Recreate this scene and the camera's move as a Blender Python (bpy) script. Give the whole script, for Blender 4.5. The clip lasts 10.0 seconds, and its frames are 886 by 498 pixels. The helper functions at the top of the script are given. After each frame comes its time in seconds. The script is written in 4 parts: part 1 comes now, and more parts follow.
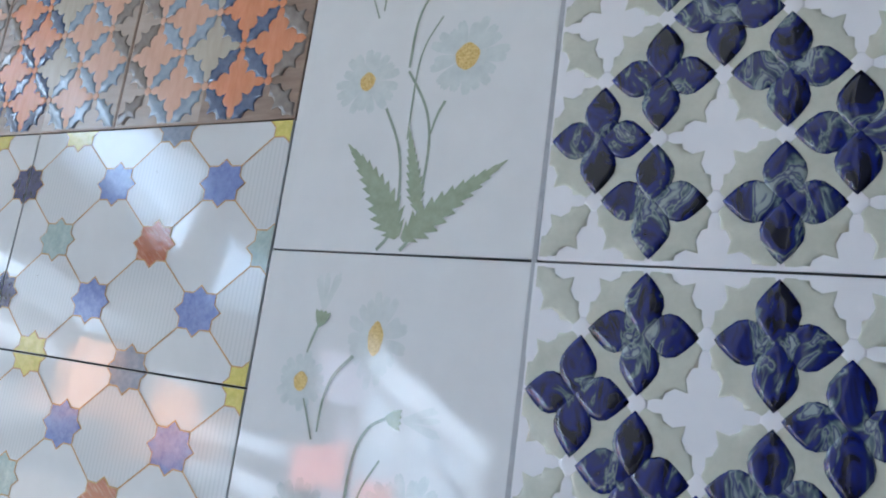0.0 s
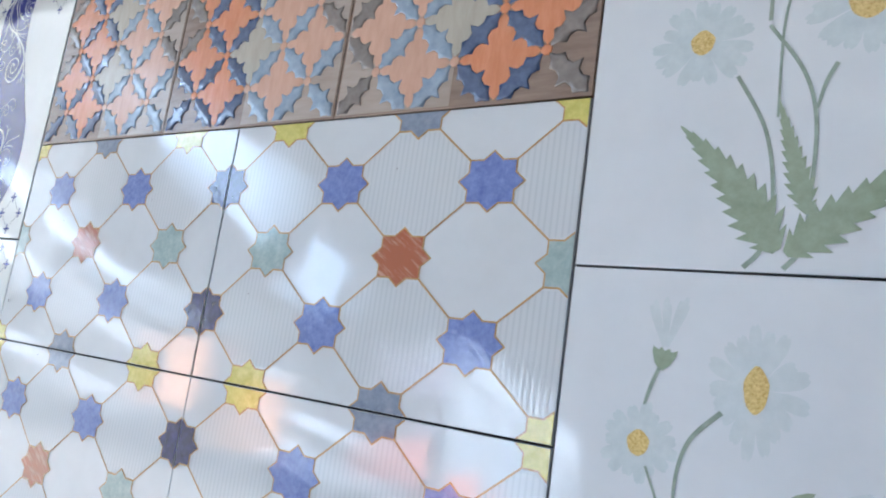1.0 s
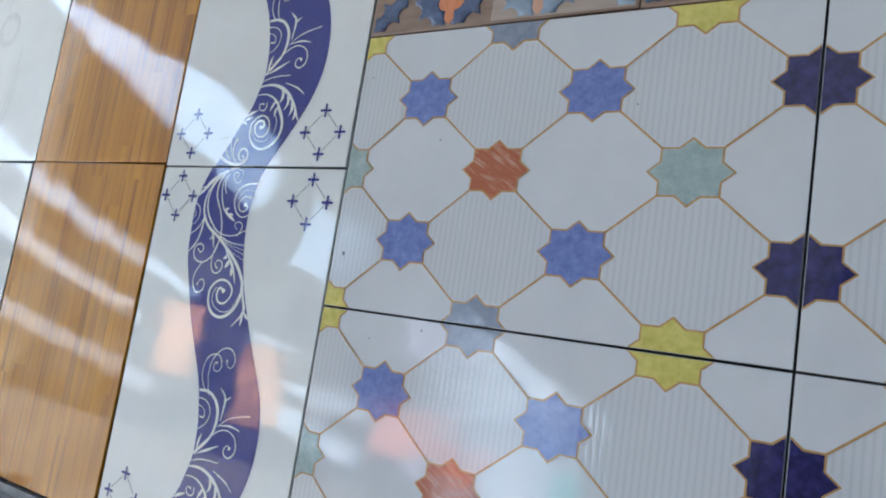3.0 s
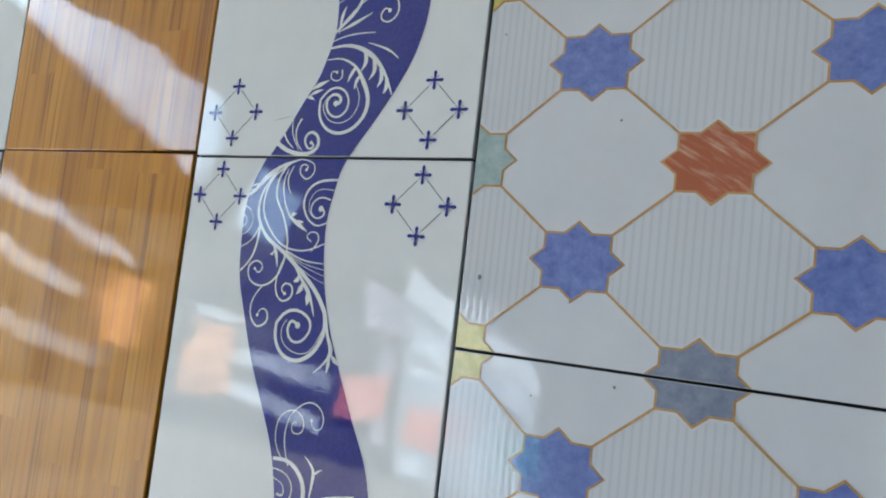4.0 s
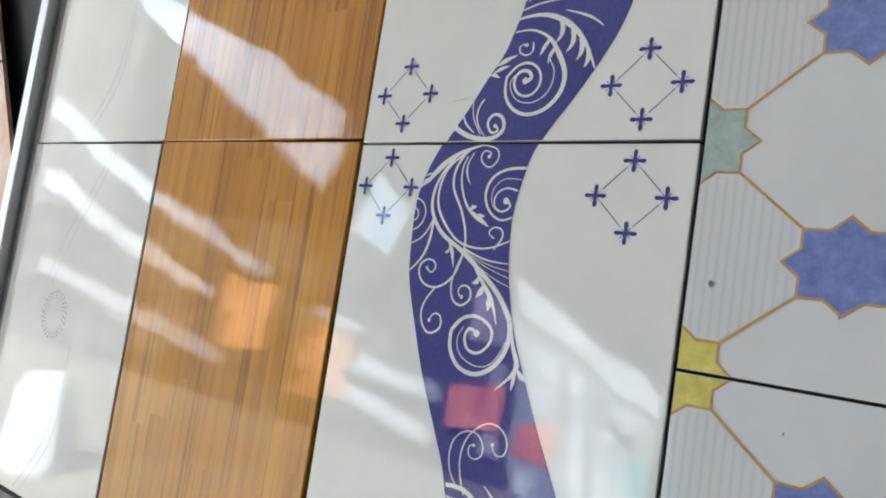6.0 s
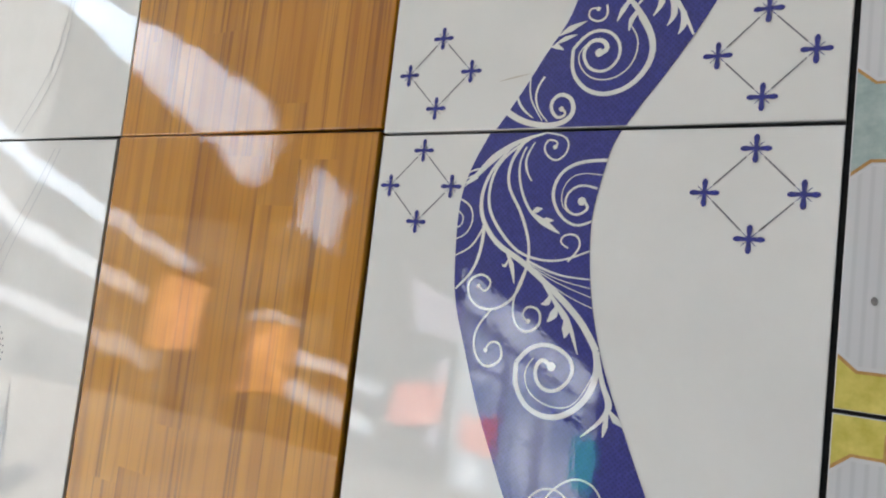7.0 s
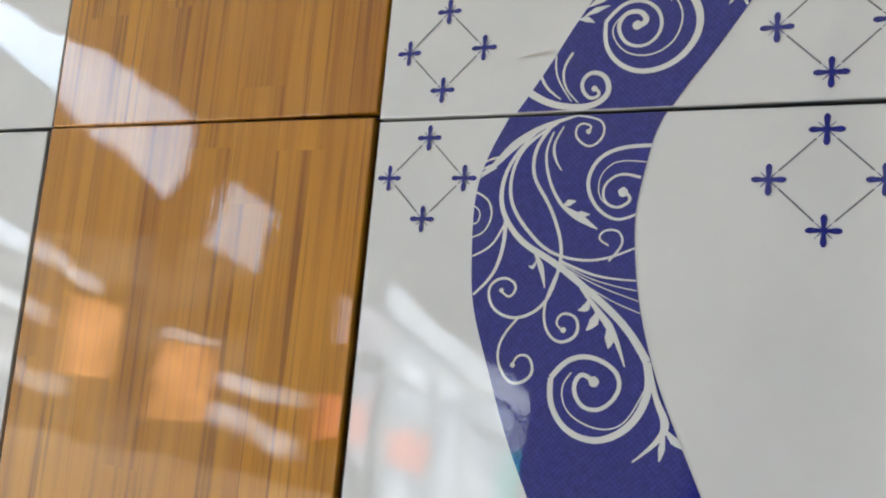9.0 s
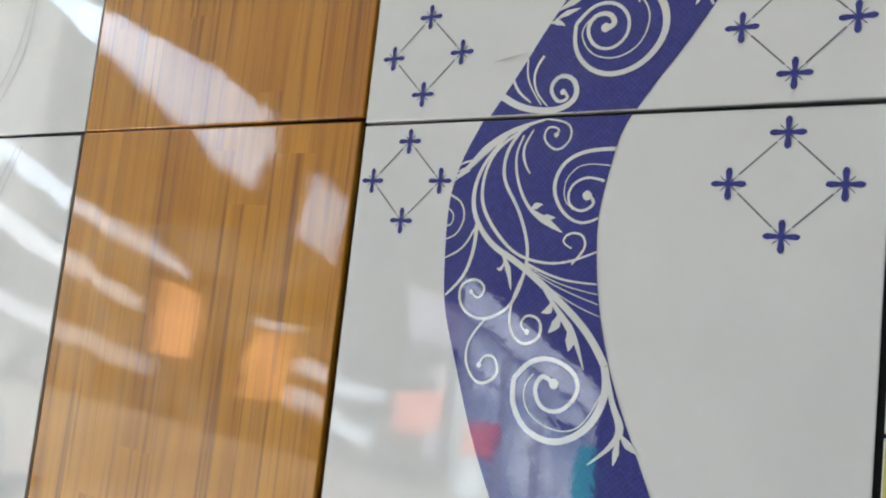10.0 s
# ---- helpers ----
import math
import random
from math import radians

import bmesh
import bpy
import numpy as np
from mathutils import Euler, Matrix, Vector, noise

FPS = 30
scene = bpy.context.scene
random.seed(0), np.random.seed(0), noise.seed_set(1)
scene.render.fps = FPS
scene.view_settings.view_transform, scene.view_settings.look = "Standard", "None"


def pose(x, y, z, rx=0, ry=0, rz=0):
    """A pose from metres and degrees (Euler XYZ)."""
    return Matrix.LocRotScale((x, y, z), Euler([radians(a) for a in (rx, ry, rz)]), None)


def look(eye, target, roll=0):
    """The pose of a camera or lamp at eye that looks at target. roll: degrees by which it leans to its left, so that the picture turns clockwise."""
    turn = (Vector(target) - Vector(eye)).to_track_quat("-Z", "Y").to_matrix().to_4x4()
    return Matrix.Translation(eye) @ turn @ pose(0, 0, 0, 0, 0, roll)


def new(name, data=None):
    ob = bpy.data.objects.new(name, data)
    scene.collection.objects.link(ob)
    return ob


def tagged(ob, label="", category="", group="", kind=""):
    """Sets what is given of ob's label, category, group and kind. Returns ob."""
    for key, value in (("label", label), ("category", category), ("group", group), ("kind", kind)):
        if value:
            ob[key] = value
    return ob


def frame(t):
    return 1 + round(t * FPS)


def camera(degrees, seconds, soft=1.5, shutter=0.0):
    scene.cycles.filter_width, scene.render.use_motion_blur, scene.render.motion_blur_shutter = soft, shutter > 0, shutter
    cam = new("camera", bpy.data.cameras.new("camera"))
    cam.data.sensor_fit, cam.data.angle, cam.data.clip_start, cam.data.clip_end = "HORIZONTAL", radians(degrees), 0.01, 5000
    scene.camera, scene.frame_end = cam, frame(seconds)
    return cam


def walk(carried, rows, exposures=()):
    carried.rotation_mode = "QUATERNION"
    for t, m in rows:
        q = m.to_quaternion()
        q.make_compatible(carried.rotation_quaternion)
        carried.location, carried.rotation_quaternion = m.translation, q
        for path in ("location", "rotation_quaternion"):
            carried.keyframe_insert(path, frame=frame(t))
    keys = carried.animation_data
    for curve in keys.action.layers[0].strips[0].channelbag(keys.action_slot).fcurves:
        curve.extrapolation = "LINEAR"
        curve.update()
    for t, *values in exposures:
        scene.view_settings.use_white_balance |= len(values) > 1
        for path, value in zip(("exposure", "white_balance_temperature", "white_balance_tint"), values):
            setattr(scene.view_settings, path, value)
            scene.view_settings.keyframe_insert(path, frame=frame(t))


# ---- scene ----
# The origin's height: the joint under the second row of the star tiles.
ZB = 1.35
cam = camera(63.3, 10.0, soft=2.0)
PATH = [
    (0, (1.42, -0.598, 1.381), (0.51, 1.145, 1.75), 7.8),
    (0.2, (1.369, -0.608, 1.369), (0.444, 1.129, 1.726), 8.3),
    (0.4, (1.309, -0.605, 1.362), (0.379, 1.13, 1.718), 9.5),
    (0.5, (1.279, -0.605, 1.369), (0.344, 1.132, 1.7), 9.3),
    (1, (1.136, -0.557, 1.401), (0.047, 1.09, 1.722), 8.2),
    (1.5, (0.944, -0.534, 1.392), (-0.211, 1.076, 1.662), 10.7),
    (2, (0.758, -0.579, 1.382), (-0.302, 1.093, 1.667), 8.6),
    (2.5, (0.63, -0.631, 1.35), (-0.336, 1.102, 1.601), 8.3),
    (3, (0.497, -0.591, 1.335), (-0.538, 1.102, 1.579), 8.8),
    (3.2, (0.44, -0.623, 1.372), (-0.596, 1.085, 1.471), 6.6),
    (4.3, (0.168, -0.487, 1.383), (-0.651, 1.327, 1.58), 6.0),
    (4.5, (0.122, -0.523, 1.373), (-0.658, 1.305, 1.594), 5.5),
    (5, (0.061, -0.56, 1.35), (-0.713, 1.275, 1.539), 6.2),
    (5.5, (0.103, -0.53, 1.366), (-0.812, 1.242, 1.51), 4.9),
    (6, (0.141, -0.469, 1.37), (-1.021, 1.153, 1.517), 8.6),
    (6.2, (0.139, -0.458, 1.38), (-1.091, 1.115, 1.484), 8.6),
    (7.3, (-0.034, -0.418, 1.382), (-0.952, 1.349, 1.563), 5.8),
    (7.5, (-0.047, -0.419, 1.379), (-0.933, 1.362, 1.579), 5.7),
    (8, (-0.073, -0.424, 1.379), (-0.915, 1.38, 1.57), 5.2),
    (8.5, (-0.09, -0.422, 1.372), (-0.892, 1.397, 1.59), 5.5),
    (9, (-0.07, -0.391, 1.373), (-0.89, 1.42, 1.584), 5.2),
    (9.5, (-0.036, -0.374, 1.381), (-0.949, 1.394, 1.584), 5.5),
    (10, (-0.01, -0.373, 1.384), (-1.023, 1.344, 1.55), 6.2),
]
EXPOSURES = [(0, 2.63, 5560, 4), (0.5, 2.78, 5540, 4), (1, 2.89, 5560, 5), (1.5, 2.95, 5580, 5), (2, 2.69, 5550, 4), (2.5, 2.46, 5550, 4), (3.2, 2.45, 5620, 3), (4.5, 2.43, 5900, 1), (5, 2.50, 5990, 2), (6, 2.55, 6300, 4), (7.5, 2.51, 6480, 8), (8.5, 2.49, 6440, 7), (10, 2.48, 6320, 5)]
walk(cam, [(t, look(eye, target, roll)) for t, eye, target, roll in PATH], EXPOSURES)

# ---- light: a hazy sky, and the sun from behind the display wall ----
world = bpy.data.worlds.new("sky")
scene.world = world
world.use_nodes = True
wn = world.node_tree
sky = wn.nodes.new("ShaderNodeTexSky")
sky.sky_type = "NISHITA"
sky.sun_disc = False
sky.sun_elevation, sky.sun_rotation = radians(48), radians(16)
sky.dust_density, sky.air_density = 4.0, 1.0
wn.links.new(sky.outputs[0], wn.nodes["Background"].inputs[0])
wn.nodes["Background"].inputs[1].default_value = 0.15
sun = new("sun", bpy.data.lights.new("sun", "SUN"))
sun.data.energy, sun.data.angle, sun.data.color = 5.0, radians(0.6), (1.0, 0.98, 0.95)
sun.matrix_world = look((1.2, 4.2, 4.8), (0, 0, 0))


# ---- materials ----
WOB = 0.0006  # slow waviness of the glaze, in metres
PEEL = 0.00002  # its fine orange-peel


def principled(name, rough=0.5, metal=0.0, ior=1.56):
    m = bpy.data.materials.new(name)
    m.use_nodes = True
    b = m.node_tree.nodes["Principled BSDF"]
    b.inputs["Roughness"].default_value, b.inputs["Metallic"].default_value, b.inputs["IOR"].default_value = rough, metal, ior
    return m, m.node_tree, b


def node(tree, kind, **values):
    n = tree.nodes.new(kind)
    for k, v in values.items():
        n.inputs[k.replace("_", " ")].default_value = v
    return n


def mottled(name, low, high, scale, rough, distort=0.0, stretch=(1, 1, 1), detail=4.0, bump=0.0, bump_scale=12.0, contrast=(0.3, 0.7), metal=0.0, wobble=0.0, turn=0.0):
    """Two colours mixed by noise at two scales; bump is a fine relief in metres, wobble a slow one."""
    m, tree, b = principled(name, rough, metal)
    co = tree.nodes.new("ShaderNodeTexCoord")
    mp = tree.nodes.new("ShaderNodeMapping")
    mp.inputs["Scale"].default_value = stretch
    if turn:
        mp.vector_type = "TEXTURE"
        mp.inputs["Rotation"].default_value = (0, radians(turn), 0)
        mp.inputs["Scale"].default_value = tuple(1 / k for k in stretch)
    tree.links.new(co.outputs["Object"], mp.inputs[0])
    n1 = node(tree, "ShaderNodeTexNoise", Scale=scale, Detail=detail, Roughness=0.65, Distortion=distort)
    tree.links.new(mp.outputs[0], n1.inputs["Vector"])
    ramp = tree.nodes.new("ShaderNodeValToRGB")
    ramp.color_ramp.elements[0].position, ramp.color_ramp.elements[1].position = contrast
    ramp.color_ramp.elements[0].color, ramp.color_ramp.elements[1].color = (*low, 1), (*high, 1)
    tree.links.new(n1.outputs[0], ramp.inputs[0])
    tree.links.new(ramp.outputs[0], b.inputs["Base Color"])
    last = None
    for size, depth in ((bump_scale, bump), (9.0, wobble), (240.0, PEEL if wobble == WOB else 0.0)):
        if depth:
            n2 = node(tree, "ShaderNodeTexNoise", Scale=size, Detail=2.0)
            tree.links.new(co.outputs["Object"], n2.inputs["Vector"])
            bp = node(tree, "ShaderNodeBump", Strength=1.0, Distance=depth)
            tree.links.new(n2.outputs[0], bp.inputs["Height"])
            if last:
                tree.links.new(last.outputs[0], bp.inputs["Normal"])
            last = bp
    if last:
        tree.links.new(last.outputs[0], b.inputs["Normal"])
    return m


WARM_GLAZE = mottled("warm_white_glaze", (0.705, 0.712, 0.678), (0.755, 0.762, 0.728), 14, 0.03, wobble=WOB)
COOL_GLAZE = mottled("cool_white_glaze", (0.60, 0.61, 0.615), (0.65, 0.66, 0.665), 14, 0.055, wobble=WOB)
DAISY_GLAZE = mottled("daisy_white_glaze", (0.66, 0.67, 0.68), (0.71, 0.72, 0.73), 14, 0.05, wobble=WOB)
def dotted_blue():
    """Violet-blue print with a fine regular screen of darker dots."""
    m = mottled("printed_blue", (0.014, 0.019, 0.19), (0.027, 0.033, 0.27), 260, 0.03, detail=2, wobble=WOB)
    tree = m.node_tree
    b = tree.nodes["Principled BSDF"]
    co = tree.nodes.new("ShaderNodeTexCoord")
    turn = tree.nodes.new("ShaderNodeMapping")
    turn.inputs["Rotation"].default_value = (0, radians(45), 0)
    turn.inputs["Scale"].default_value = (1, 0, 1)
    tree.links.new(co.outputs["Object"], turn.inputs[0])
    dots = node(tree, "ShaderNodeTexVoronoi", Scale=430.0, Randomness=0.0)
    tree.links.new(turn.outputs[0], dots.inputs["Vector"])
    r = tree.nodes.new("ShaderNodeMapRange")
    for k, v in zip(("From Min", "From Max", "To Min", "To Max"), (0.18, 0.34, 0.5, 0.0)):
        r.inputs[k].default_value = v
    tree.links.new(dots.outputs["Distance"], r.inputs[0])
    mix = tree.nodes.new("ShaderNodeMixRGB")
    mix.inputs[2].default_value = (0.008, 0.010, 0.085, 1)
    tree.links.new(r.outputs[0], mix.inputs[0])
    tree.links.new(b.inputs["Base Color"].links[0].from_socket, mix.inputs[1])
    tree.links.new(mix.outputs[0], b.inputs["Base Color"])
    return m


PRINT_BLUE = dotted_blue()
PRINT_WHITE = mottled("printed_white", (0.705, 0.712, 0.678), (0.755, 0.762, 0.728), 14, 0.03, wobble=WOB)
LINE_GREY = mottled("printed_grey_line", (0.15, 0.15, 0.17), (0.22, 0.22, 0.24), 200, 0.08)
STAR_BLUE = mottled("star_blue", (0.098, 0.138, 0.38), (0.20, 0.26, 0.54), 90, 0.08, bump=0.00016, bump_scale=120)
STAR_NAVY = mottled("star_navy", (0.006, 0.005, 0.045), (0.036, 0.030, 0.15), 110, 0.08, bump=0.00016, bump_scale=90)
STAR_YELLOW = mottled("star_yellow", (0.50, 0.44, 0.075), (0.72, 0.62, 0.17), 80, 0.08, bump=0.00016, bump_scale=110)
STAR_GREEN = mottled("star_grey_green", (0.27, 0.36, 0.34), (0.42, 0.50, 0.47), 80, 0.08, bump=0.00016, bump_scale=90)
STAR_SLATE = mottled("star_slate", (0.16, 0.19, 0.26), (0.27, 0.30, 0.37), 80, 0.08, bump=0.00016, bump_scale=110)
STAR_ORANGE = mottled("star_orange", (0.38, 0.098, 0.032), (0.68, 0.42, 0.29), 150, 0.08, stretch=(0.16, 1, 1.3), bump=0.00012, bump_scale=90, contrast=(0.50, 0.78), turn=32)
STAR_LINE = mottled("star_brown_line", (0.42, 0.23, 0.07), (0.56, 0.34, 0.13), 160, 0.15)
CREAM = mottled("cream_ground", (0.45, 0.46, 0.39), (0.56, 0.57, 0.49), 40, 0.2, wobble=WOB)


def cobalt_glaze():
    """Cobalt glaze, deep at the petals' tips, thinning to grey-green marbling towards the flower's heart."""
    m, tree, b = principled("cobalt_marbled_glaze", 0.06)
    co = tree.nodes.new("ShaderNodeTexCoord")
    mp = tree.nodes.new("ShaderNodeMapping")
    mp.inputs["Scale"].default_value = (1.5, 1.5, 0.9)
    tree.links.new(co.outputs["Object"], mp.inputs[0])
    n = node(tree, "ShaderNodeTexNoise", Scale=27.0, Detail=2.5, Roughness=0.55, Distortion=1.7)
    tree.links.new(mp.outputs[0], n.inputs["Vector"])
    heart = tree.nodes.new("ShaderNodeVectorMath")
    heart.operation = "DISTANCE"
    heart.inputs[1].default_value = (0.5, 0.5, 0.5)
    tree.links.new(co.outputs["Generated"], heart.inputs[0])
    thin = tree.nodes.new("ShaderNodeMath")
    thin.operation = "MULTIPLY_ADD"
    thin.inputs[1].default_value = -0.42
    tree.links.new(heart.outputs["Value"], thin.inputs[0])
    tree.links.new(n.outputs[0], thin.inputs[2])
    ramp = tree.nodes.new("ShaderNodeValToRGB")
    e = ramp.color_ramp.elements
    e[0].position, e[0].color = 0.19, (0.002, 0.002, 0.012, 1)
    e[1].position, e[1].color = 0.55, (0.27, 0.32, 0.32, 1)
    for at, colour in ((0.27, (0.004, 0.007, 0.085, 1)), (0.34, (0.006, 0.012, 0.15, 1)), (0.385, (0.012, 0.018, 0.085, 1)), (0.43, (0.09, 0.13, 0.15, 1)), (0.455, (0.22, 0.27, 0.26, 1)), (0.485, (0.022, 0.028, 0.13, 1))):
        x = e.new(at)
        x.color = colour
    tree.links.new(thin.outputs[0], ramp.inputs[0])
    tree.links.new(ramp.outputs[0], b.inputs["Base Color"])
    bp = node(tree, "ShaderNodeBump", Strength=1.0, Distance=0.003)
    slow = node(tree, "ShaderNodeTexNoise", Scale=12.0, Detail=2.0)
    tree.links.new(co.outputs["Object"], slow.inputs["Vector"])
    tree.links.new(slow.outputs[0], bp.inputs["Height"])
    tree.links.new(bp.outputs[0], b.inputs["Normal"])
    return m


COBALT = cobalt_glaze()
RAISED_WHITE = mottled("raised_white_glaze", (0.72, 0.72, 0.75), (0.78, 0.78, 0.81), 14, 0.06, wobble=WOB)
LEAF = mottled("printed_leaf_green", (0.25, 0.305, 0.205), (0.34, 0.395, 0.285), 70, 0.06)
LEAF_DARK = mottled("printed_stem_green", (0.22, 0.27, 0.21), (0.35, 0.41, 0.34), 80, 0.06)
PETAL = mottled("printed_petal_grey", (0.53, 0.58, 0.585), (0.65, 0.69, 0.685), 60, 0.06)
PETAL_PALE = mottled("printed_petal_pale", (0.57, 0.61, 0.61), (0.66, 0.69, 0.69), 60, 0.06)
YOLK = mottled("printed_daisy_centre", (0.52, 0.33, 0.08), (0.80, 0.62, 0.25), 420, 0.08, detail=2)
BROWN_DARK = mottled("walnut_print", (0.19, 0.118, 0.080), (0.31, 0.21, 0.15), 40, 0.24, stretch=(0.35, 1, 2.2), detail=8)
BROWN_PALE = mottled("pale_oak_print", (0.34, 0.265, 0.21), (0.45, 0.36, 0.29), 40, 0.24, stretch=(0.35, 1, 2.2), detail=8)
ORANGE_PRINT = mottled("orange_print", (0.58, 0.19, 0.07), (0.70, 0.27, 0.12), 50, 0.24, stretch=(2, 1, 0.5), detail=6)
PEACH_PRINT = mottled("peach_print", (0.56, 0.31, 0.20), (0.66, 0.39, 0.27), 50, 0.24, stretch=(2, 1, 0.5), detail=6)
BEIGE_PRINT = mottled("beige_print", (0.40, 0.35, 0.27), (0.48, 0.43, 0.35), 50, 0.24, stretch=(2, 1, 0.5), detail=6)
INDIGO = mottled("indigo_raised_glaze", (0.035, 0.055, 0.13), (0.10, 0.14, 0.25), 80, 0.06, detail=6, wobble=0.002)
DUSTY_BLUE = mottled("dusty_blue_raised_glaze", (0.21, 0.27, 0.35), (0.33, 0.40, 0.48), 80, 0.08, detail=6, wobble=0.002)
UMBER = mottled("umber_raised_glaze", (0.16, 0.128, 0.108), (0.25, 0.205, 0.175), 80, 0.08, detail=6, wobble=0.002)
SPECK = mottled("dirt_speck", (0.10, 0.095, 0.09), (0.22, 0.21, 0.20), 300, 0.6)
SCUFF = mottled("beige_scuff", (0.40, 0.36, 0.28), (0.55, 0.51, 0.44), 300, 0.5)
GROUT = mottled("black_joint", (0.010, 0.010, 0.011), (0.03, 0.03, 0.03), 120, 0.8)
STEEL = mottled("brushed_aluminium", (0.46, 0.47, 0.49), (0.62, 0.63, 0.65), 40, 0.38, stretch=(60, 60, 0.6), metal=1.0, bump=0.0002, bump_scale=60)
SEALANT = mottled("grey_sealant", (0.16, 0.155, 0.15), (0.30, 0.29, 0.28), 45, 0.6, bump=0.001, bump_scale=80)
SEALANT_PALE = mottled("pale_grey_joint", (0.30, 0.31, 0.34), (0.42, 0.43, 0.46), 60, 0.5)
BLACK = mottled("black_laminate", (0.006, 0.006, 0.008), (0.016, 0.016, 0.02), 30, 0.6)
TERRACOTTA = mottled("salmon_marbled_tile", (0.62, 0.30, 0.17), (0.80, 0.56, 0.42), 9, 0.12, stretch=(1.4, 1, 0.7), detail=6)
PLASTER = mottled("grey_plaster", (0.30, 0.29, 0.27), (0.40, 0.39, 0.36), 4, 0.85, bump=0.004, bump_scale=30)
# Shade on the frontage is put into this near-black grey.
FACADE = mottled("shade_dark_facade", (0.034, 0.035, 0.033), (0.075, 0.075, 0.071), 1.2, 0.85, detail=6, bump=0.004, bump_scale=20)
# Paler, added to lift what the far-left tiles mirror.
PALE_FACADE = mottled("pale_brightening_facade", (0.10, 0.10, 0.098), (0.21, 0.21, 0.205), 0.8, 0.85, detail=6)
# Mottling stands in for the uneven light of mirrored clutter.
VEIL_WALL = mottled("mottled_veil_wall", (0.045, 0.045, 0.041), (0.15, 0.15, 0.14), 0.9, 0.85, detail=8, contrast=(0.38, 0.62))
# Near-black standing in for shade, to dim light from the right.
DARK_FACADE = mottled("dark_dimming_facade", (0.032, 0.032, 0.032), (0.062, 0.061, 0.058), 2, 0.85, bump=0.004, bump_scale=20)
CONCRETE = mottled("concrete_floor", (0.26, 0.25, 0.24), (0.38, 0.37, 0.35), 3, 0.7, bump=0.003, bump_scale=25)
EARTH = mottled("grey_dusty_street", (0.145, 0.131, 0.112), (0.25, 0.228, 0.198), 0.5, 0.9, detail=8, bump=0.01, bump_scale=8)
# Sky brightness put into a bluish-white colour.
SKY_SHEET = mottled("bluish_white_sky_gap", (0.34, 0.46, 0.62), (0.58, 0.69, 0.84), 0.9, 0.6, detail=7, contrast=(0.36, 0.64))
SILVER_SHEET = mottled("silver_streak_sheet", (0.30, 0.35, 0.42), (0.58, 0.66, 0.76), 1.2, 0.6, detail=7)
PALE_SHEET = mottled("pale_mirror_patch", (0.28, 0.30, 0.33), (0.62, 0.64, 0.67), 1.3, 0.6, detail=7)
DIM_SHEET = mottled("grey_streak_sheet", (0.30, 0.31, 0.33), (0.38, 0.39, 0.41), 1.5, 0.6)
# Blotches put the broken light of the reflections into the colour.
PATCHY_WHITE = mottled("patchy_whitewash", (0.34, 0.38, 0.44), (0.72, 0.79, 0.89), 0.9, 0.7, detail=6, contrast=(0.38, 0.64))
# Window glare painted as pale blue patches.
GLARE_BLUE = mottled("patchy_pale_blue_glare", (0.34, 0.41, 0.50), (0.74, 0.82, 0.93), 1.1, 0.5, detail=6, contrast=(0.40, 0.62))
ORANGE_SIGN = mottled("faded_orange_sign_paint", (0.30, 0.17, 0.11), (0.86, 0.45, 0.25), 1.3, 0.5, detail=7, contrast=(0.34, 0.60))
RED_SIGN = mottled("faded_red_sign_paint", (0.52, 0.12, 0.09), (0.84, 0.30, 0.22), 1.5, 0.5, detail=6, contrast=(0.36, 0.62))
MAUVE_SHEET = mottled("pale_mauve_patch", (0.20, 0.19, 0.25), (0.44, 0.41, 0.50), 1.3, 0.6, detail=6)
HOUSE_WALL = mottled("grey_blue_wall", (0.24, 0.27, 0.31), (0.40, 0.43, 0.48), 1.0, 0.8, detail=6)
TEAL = mottled("teal_paint", (0.05, 0.35, 0.36), (0.08, 0.45, 0.46), 3, 0.5)


def ribbed_glaze():
    """White glaze pressed into upright ribs 5.9 mm apart, with the grooves' shade painted in."""
    m, tree, b = principled("ribbed_white_glaze", 0.055)
    co = tree.nodes.new("ShaderNodeTexCoord")
    w = node(tree, "ShaderNodeTexWave", Scale=2 * math.pi / 20 / 0.0059, Distortion=0.0)
    w.wave_type, w.bands_direction, w.wave_profile = "BANDS", "X", "SIN"
    tree.links.new(co.outputs["Object"], w.inputs["Vector"])
    # Groove shade put into the colour: greyer where the wave is low.
    ramp = tree.nodes.new("ShaderNodeValToRGB")
    ramp.color_ramp.elements[0].color, ramp.color_ramp.elements[1].color = (0.545, 0.56, 0.565, 1), (0.605, 0.615, 0.62, 1)
    ramp.color_ramp.elements[0].position, ramp.color_ramp.elements[1].position = 0.05, 0.5
    tree.links.new(w.outputs[1], ramp.inputs[0])
    tree.links.new(ramp.outputs[0], b.inputs["Base Color"])
    bp = node(tree, "ShaderNodeBump", Strength=0.2, Distance=0.00022)
    tree.links.new(w.outputs[1], bp.inputs["Height"])
    tree.links.new(bp.outputs[0], b.inputs["Normal"])
    return m


RIBBED = ribbed_glaze()


